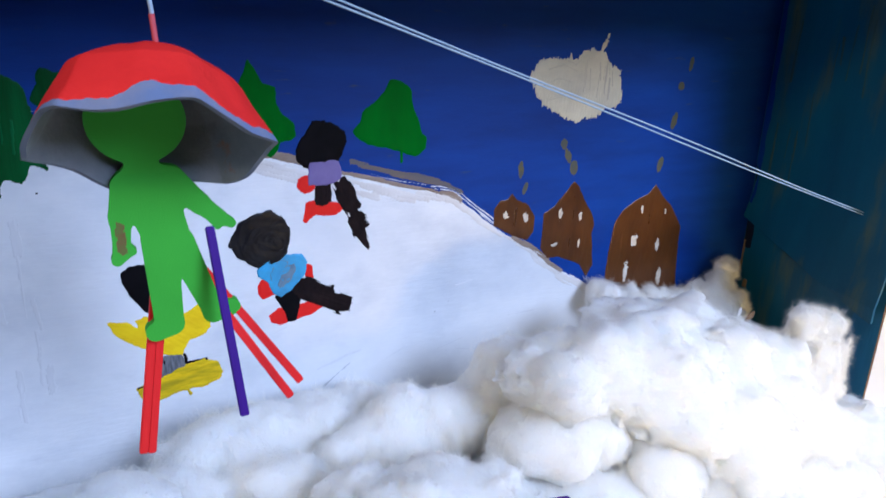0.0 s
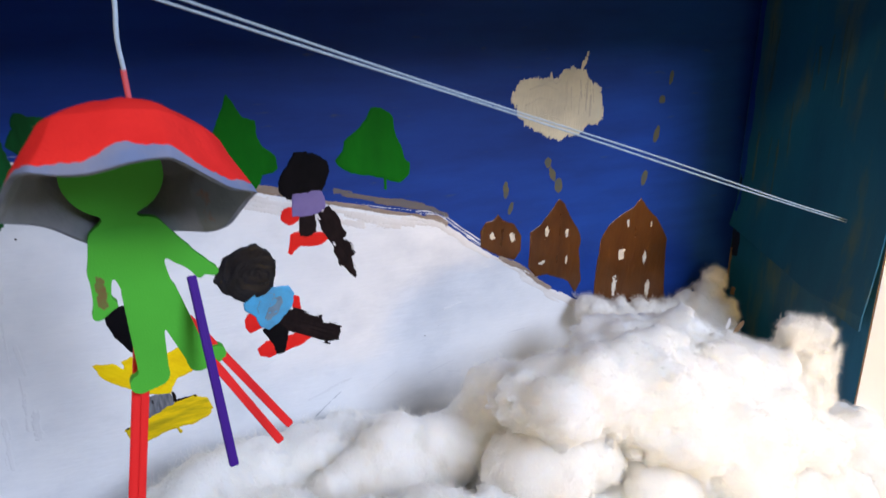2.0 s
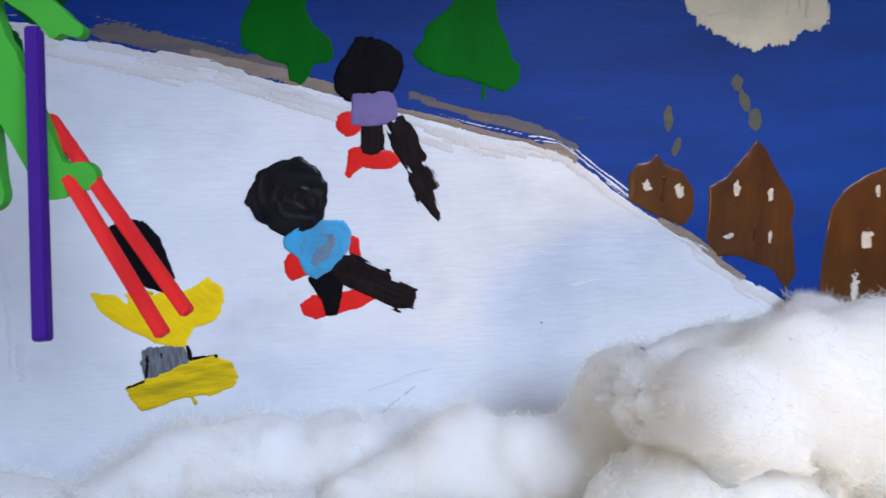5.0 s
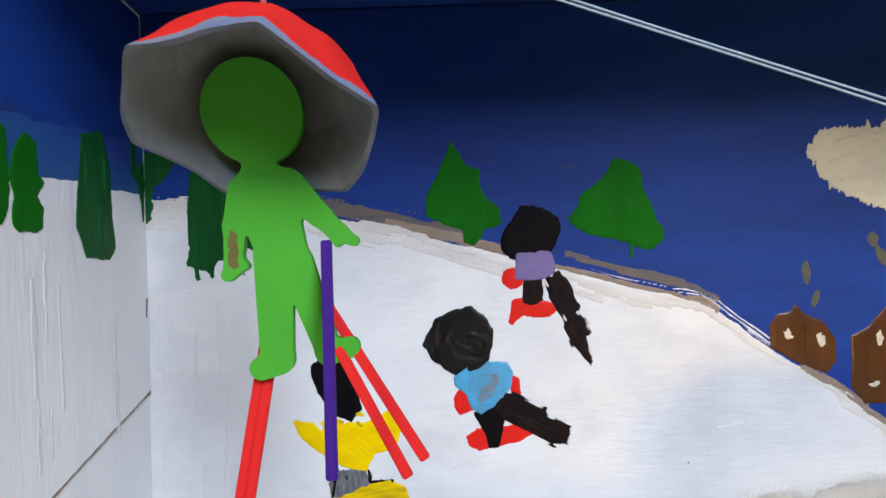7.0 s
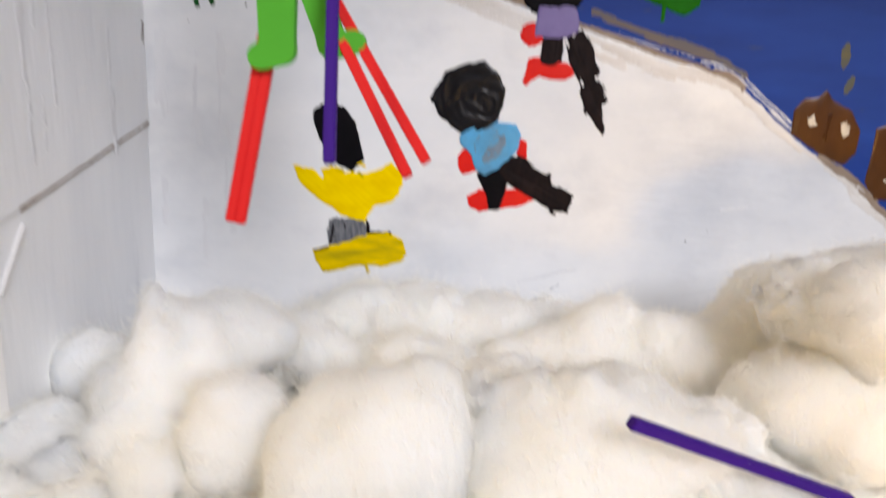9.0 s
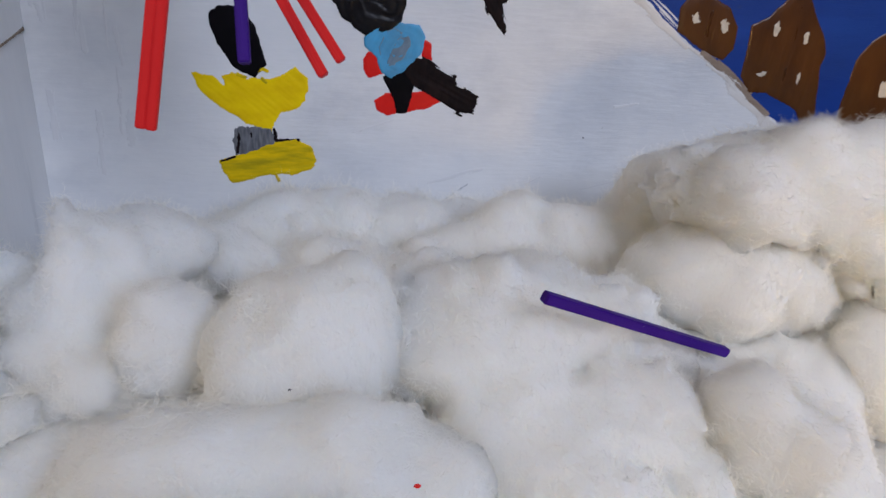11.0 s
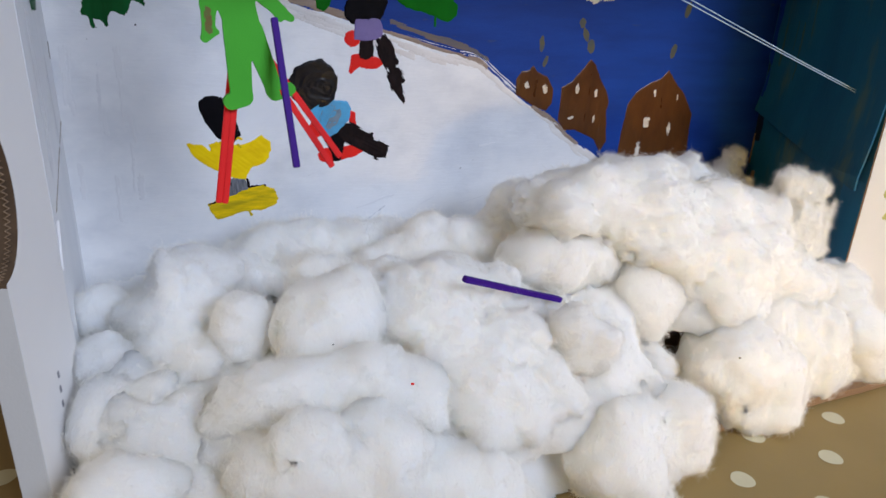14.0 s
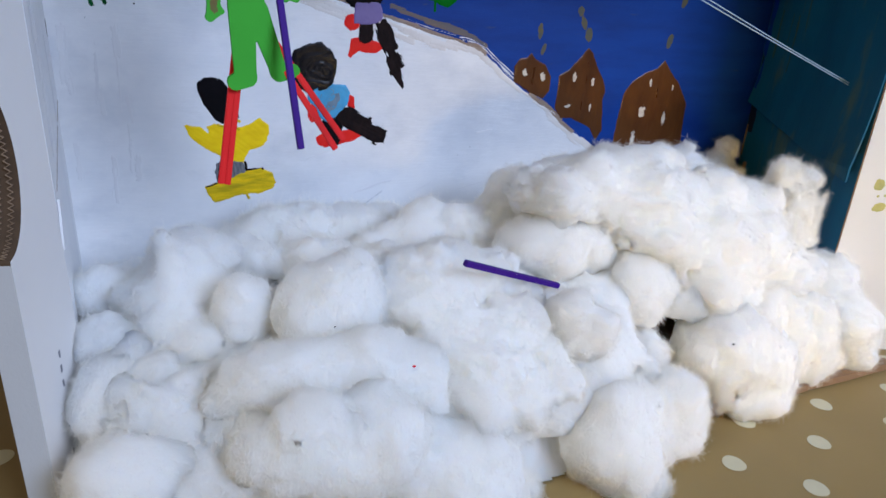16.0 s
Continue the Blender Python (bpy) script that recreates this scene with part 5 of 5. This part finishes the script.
def cotton_mass(clumps, seed, label, category, name="cotton_wool", tufts=3, ragged=1.0, cell=1.5, dense=1.0, long=1.0, melt=3.0, warp_by=3.6):
    r = np.random.RandomState(seed)
    comb = np.array(Euler((seed * 0.7, seed * 1.3, seed * 0.4)).to_matrix())
    lumps = []
    for x, y, z, rx, rz in clumps:
        rad = np.array([rx, (rx * rz) ** 0.5 * 0.92, rz]) * 0.96
        lumps.append((np.array([x, y, z], float), rad))
        for k in range(tufts):
            way = r.normal(size=3) + np.array([0, -0.5, 0.4])
            way /= np.linalg.norm(way)
            small = rad.mean() * r.uniform(0.20, 0.34)
            lumps.append((np.array([x, y, z]) + way * (rad - small * 0.30), np.full(3, small) * r.uniform(0.8, 1.2, 3)))
    lo = np.min([c - q for c, q in lumps], 0) - 11
    hi = np.max([c + q for c, q in lumps], 0) + 11
    field = lambda p: cotton_field(p, lumps, comb, ragged, melt, warp_by)
    vs, fs = net(field, lo, hi, cell)
    low = vs[:, 2] < 0.9
    vs[low, 2] = 0.9
    side = 249.0 + 0.25 * vs[:, 1] - 3.2
    vs[:, 0] = np.where(vs[:, 1] > -100, np.minimum(vs[:, 0], side), vs[:, 0])
    vs[:, 1] = np.minimum(vs[:, 1], -1.2)
    mid = vs.mean(0)
    mid[2] = max(vs[:, 2].min(), 0.0)
    me = bpy.data.meshes.new(name)
    me.from_pydata(((vs - mid) * 0.001).tolist(), [], fs.tolist())
    me.materials.append(M["cotton"])
    me.polygons.foreach_set("use_smooth", [True] * len(me.polygons))
    ob = new(name, me)
    ob.location = Vector(mid) * 0.001
    tagged(ob, label, category, COT)
    # loose fibres standing off the open side of the surface
    e = 0.5
    grad = np.stack([field(vs + np.eye(3)[i] * e) - field(vs - np.eye(3)[i] * e) for i in range(3)], 1)
    grad /= np.linalg.norm(grad, axis=1, keepdims=True) + 1e-9
    where = np.nonzero((grad[:, 2] > -0.6) & (grad[:, 1] < 0.5))[0]
    n_f = int(len(where) * 5.5 * dense)
    pick = where[r.randint(0, len(where), n_f)]
    p, n = (vs[pick] - mid) * 0.001 + r.normal(size=(n_f, 3)) * 0.0006, grad[pick]
    t = r.normal(size=(n_f, 3)) * 0.8 + comb[:, 0] * r.choice([-1.0, 1.0], (n_f, 1))
    t -= n * (t * n).sum(1, keepdims=True) * 0.75
    t /= np.linalg.norm(t, axis=1, keepdims=True) + 1e-9
    ln = r.uniform(0.0010, 0.0042, (n_f, 1)) * np.where(r.uniform(size=(n_f, 1)) < 0.02, 1.5, 1.0) * long
    w = np.cross(r.normal(size=(n_f, 3)), t)
    w *= 0.000042 / (np.linalg.norm(w, axis=1, keepdims=True) + 1e-9)
    a = p - n * 0.0004
    b = p + t * ln * 0.55 + n * ln * r.uniform(0.0, 0.22, (n_f, 1))
    c = p + t * ln + n * ln * r.uniform(-0.2, 0.55, (n_f, 1))
    pts = np.stack([a - w, a + w, b - w, b + w, c], 1).reshape(-1, 3)
    o = np.arange(n_f)[:, None] * 5
    fm = bpy.data.meshes.new("fuzz")
    fm.from_pydata(pts.tolist(), [], (o + np.array([0, 1, 3, 2])).tolist() + (o + np.array([2, 3, 4])).tolist())
    fm.materials.append(M["fibre"])
    part("fuzz", fm, ob, "loose cotton fibres")["kind"] = "stuff"
    return ob


BALL = "round white cotton wool ball among the snow"
for k, c in enumerate((COTTON_BALL_LARGE, COTTON_BALL_SMALL, COTTON_BALL_UPPER, COTTON_BALL_LOWER, COTTON_BALL_ROUND)):
    cotton_mass(c, 40 + k, BALL, "cotton ball", "cotton_ball", 2, 0.7, warp_by=1.4)
cotton_mass(COTTON_DRIFT, 1, "thin drift of white cotton wool against the painted slope", "cotton wool", ragged=1.2, long=1.4, melt=3.4)
cotton_mass(COTTON_BACK_BALLS, 18, "cluster of soft white cotton wool balls below the slope", "cotton wool", melt=2.6)
cotton_mass(COTTON_BACK, 13, "ragged white cotton wool pressed against the painted back wall", "cotton wool", tufts=4, ragged=2.2, cell=1.0, long=0.9, melt=1.5)
cotton_mass(COTTON_TALL, 14, "tall folded piece of white cotton wool beside a ball", "cotton wool")
cotton_mass(COTTON_LEFT, 2, "white cotton wool lumps beside the side wall of the box", "cotton wool")
cotton_mass(COTTON_CORNER, 15, "cream-white cotton wool lump in the front corner", "cotton wool")
cotton_mass(COTTON_DRAPE, 3, "draped sheet of white cotton wool in the middle of the snow", "cotton wool", tufts=5, ragged=1.4, melt=2.2)
cotton_mass(COTTON_FRONT_ROLL, 17, "long roll of white cotton wool in front of a large ball", "cotton wool", tufts=7, ragged=1.5)
cotton_mass(COTTON_FRONT, 4, "soft white cotton wool spilling onto the tablecloth", "cotton wool", tufts=6, ragged=1.4)
cotton_mass(COTTON_ROLL, 16, "rolled white cotton wool beside the loose purple matchstick", "cotton wool")
cotton_mass(COTTON_HEAP, 5, "white cotton wool heaped up below the painted houses", "cotton wool", tufts=9, ragged=1.5)
cotton_mass(COTTON_BALL_FRONT, 10, "tall rounded cotton wool lump at the front of the box", "cotton ball", "cotton_ball", 3, 0.9)
cotton_mass(COTTON_BALL_RIGHT, 11, "large cream-white cotton wool lump over the cardboard flap", "cotton ball", "cotton_ball", 4, 0.9)
cotton_mass(COTTON_BALL_STICK, 12, "small cotton wool lumps beside the loose purple matchstick", "cotton ball", "cotton_ball", 3, 0.9)
cotton_mass(COTTON_PUFF, 6, "tall ragged puff of cotton wool by the teal wall", "cotton wool", tufts=7, ragged=2.4, cell=1.0, dense=1.0, long=1.15, melt=1.2)
cotton_mass(COTTON_RIGHT, 7, "cream-white cotton wool lumps beside the white flap", "cotton wool")


bed_rng = random.Random(8)
bed = [(x + bed_rng.uniform(-6, 6), y + bed_rng.uniform(-5, 5), 42 + 28 * math.exp(-((x - 140) / 60) ** 2) * (1 + y / 130), bed_rng.uniform(13, 19), bed_rng.uniform(8, 12))
       for x in range(-128, 212, 21) for y in (-16, -38, -60, -82)]
bed += [(x + bed_rng.uniform(-5, 5), y, z + bed_rng.uniform(-2, 2), bed_rng.uniform(13, 17), bed_rng.uniform(11, 13)) for x in range(-118, 70, 18) for y, z in ((-98, 50), (-113, 45), (-127, 37), (-138, 26))]
bed += [(75, -104, 50, 14, 12), (110, -111, 50, 14, 12), (66, -111, 43, 12, 12)]
cotton_mass(bed, 9, "low bed of fluffy white cotton wool over the box floor", "cotton wool", tufts=0, ragged=1.5, cell=1.9, dense=0.8)


def billow(p, comb, rough=1.0):
    q = Vector((p[0], p[1], p[2]))
    return rough * (3.0 * noise.noise(q / 13) + 1.1 * noise.noise(q / 6)) + 0.3 * noise.noise(q / 2.6)


def batting_mesh():
    """The bed of cotton under the balls."""
    nx, ny = 280, 140
    vs, fs = [], []
    for i in range(nx + 1):
        for j in range(ny + 1):
            x, y = -0.1385 + 0.352 * i / nx, -0.0015 - 0.150 * j / ny
            x = min(x, 0.2490 + 0.25 * y - 0.003)
            a = -y
            z = float(np.interp(a, [0, 0.03, 0.06, 0.1, 0.12, 0.135, 0.15], [0.036, 0.040, 0.042, 0.036, 0.028, 0.016, 0.000]))
            z += math.exp(-((x - 0.15) / 0.06) ** 2) * float(np.interp(a, [0, 0.05, 0.1, 0.13], [0.030, 0.026, 0.014, 0]))
            z -= max(0, min(1, (x - 0.07) / 0.06)) * float(np.interp(a, [0.10, 0.13, 0.16], [0, 0.012, 0.03]))
            z += 0.006 * noise.noise(Vector((x * 45, y * 45, 3))) + 0.001 * billow((x * 1000, y * 1000, 40), Euler((0.3, 0.4, 0.6)).to_matrix(), 0.9)
            z += 0.010 * noise.noise(Vector((x * 90, 7.7, 3))) * max(0.0, 1 - a / 0.02)
            vs.append((x, y, max(z, 0.0008)))
    for i in range(nx):
        for j in range(ny):
            a = i * (ny + 1) + j
            q = (a, a + 1, a + ny + 2, a + ny + 1)
            if max(vs[k][2] for k in q) > 0.0012 and not (vs[a][0] > 0.06 and vs[a][1] < -0.104):
                fs.append(q)
    return mesh_of("cotton_batting", [(vs, fs, 0)], ["cotton"])


tagged(new("cotton_batting", batting_mesh()), "bed of loose white cotton wool under the balls", "cotton wool", kind="stuff")
stick((-0.0085, -0.1207, 0.0850), (0.0440, -0.1058, 0.0622), 0.0023, "stick_purple", "matchstick", "loose purple matchstick lying in the cotton wool", "stick")

# tiny flecks caught in the cotton
for x, y, z, r_, mat, lab in ((-35.2, -141.5, 58.5, 0.5, "red", "tiny red paint fleck caught on the cotton wool"), (104, -150.0, 47.5, 0.45, "black", "tiny black fleck caught on the cotton wool"), (-58, -123.5, 68, 0.35, "black", "tiny black fleck caught on the cotton wool")):
    bm = bmesh.new()
    bmesh.ops.create_icosphere(bm, subdivisions=2, radius=r_ * 0.001)
    for v in bm.verts:
        v.co = Vector((v.co.x * 1.3, v.co.y * 0.8, v.co.z * 0.8)) * (1 + 0.5 * noise.noise(v.co * 2500 + Vector((x, y, z))))
    me = bpy.data.meshes.new("fleck")
    bm.to_mesh(me)
    bm.free()
    me.materials.append(M[mat])
    ob = new("fleck", me)
    ob.location = (x * 0.001, y * 0.001, z * 0.001)
    tagged(ob, lab, "fleck", "flecks in the cotton")
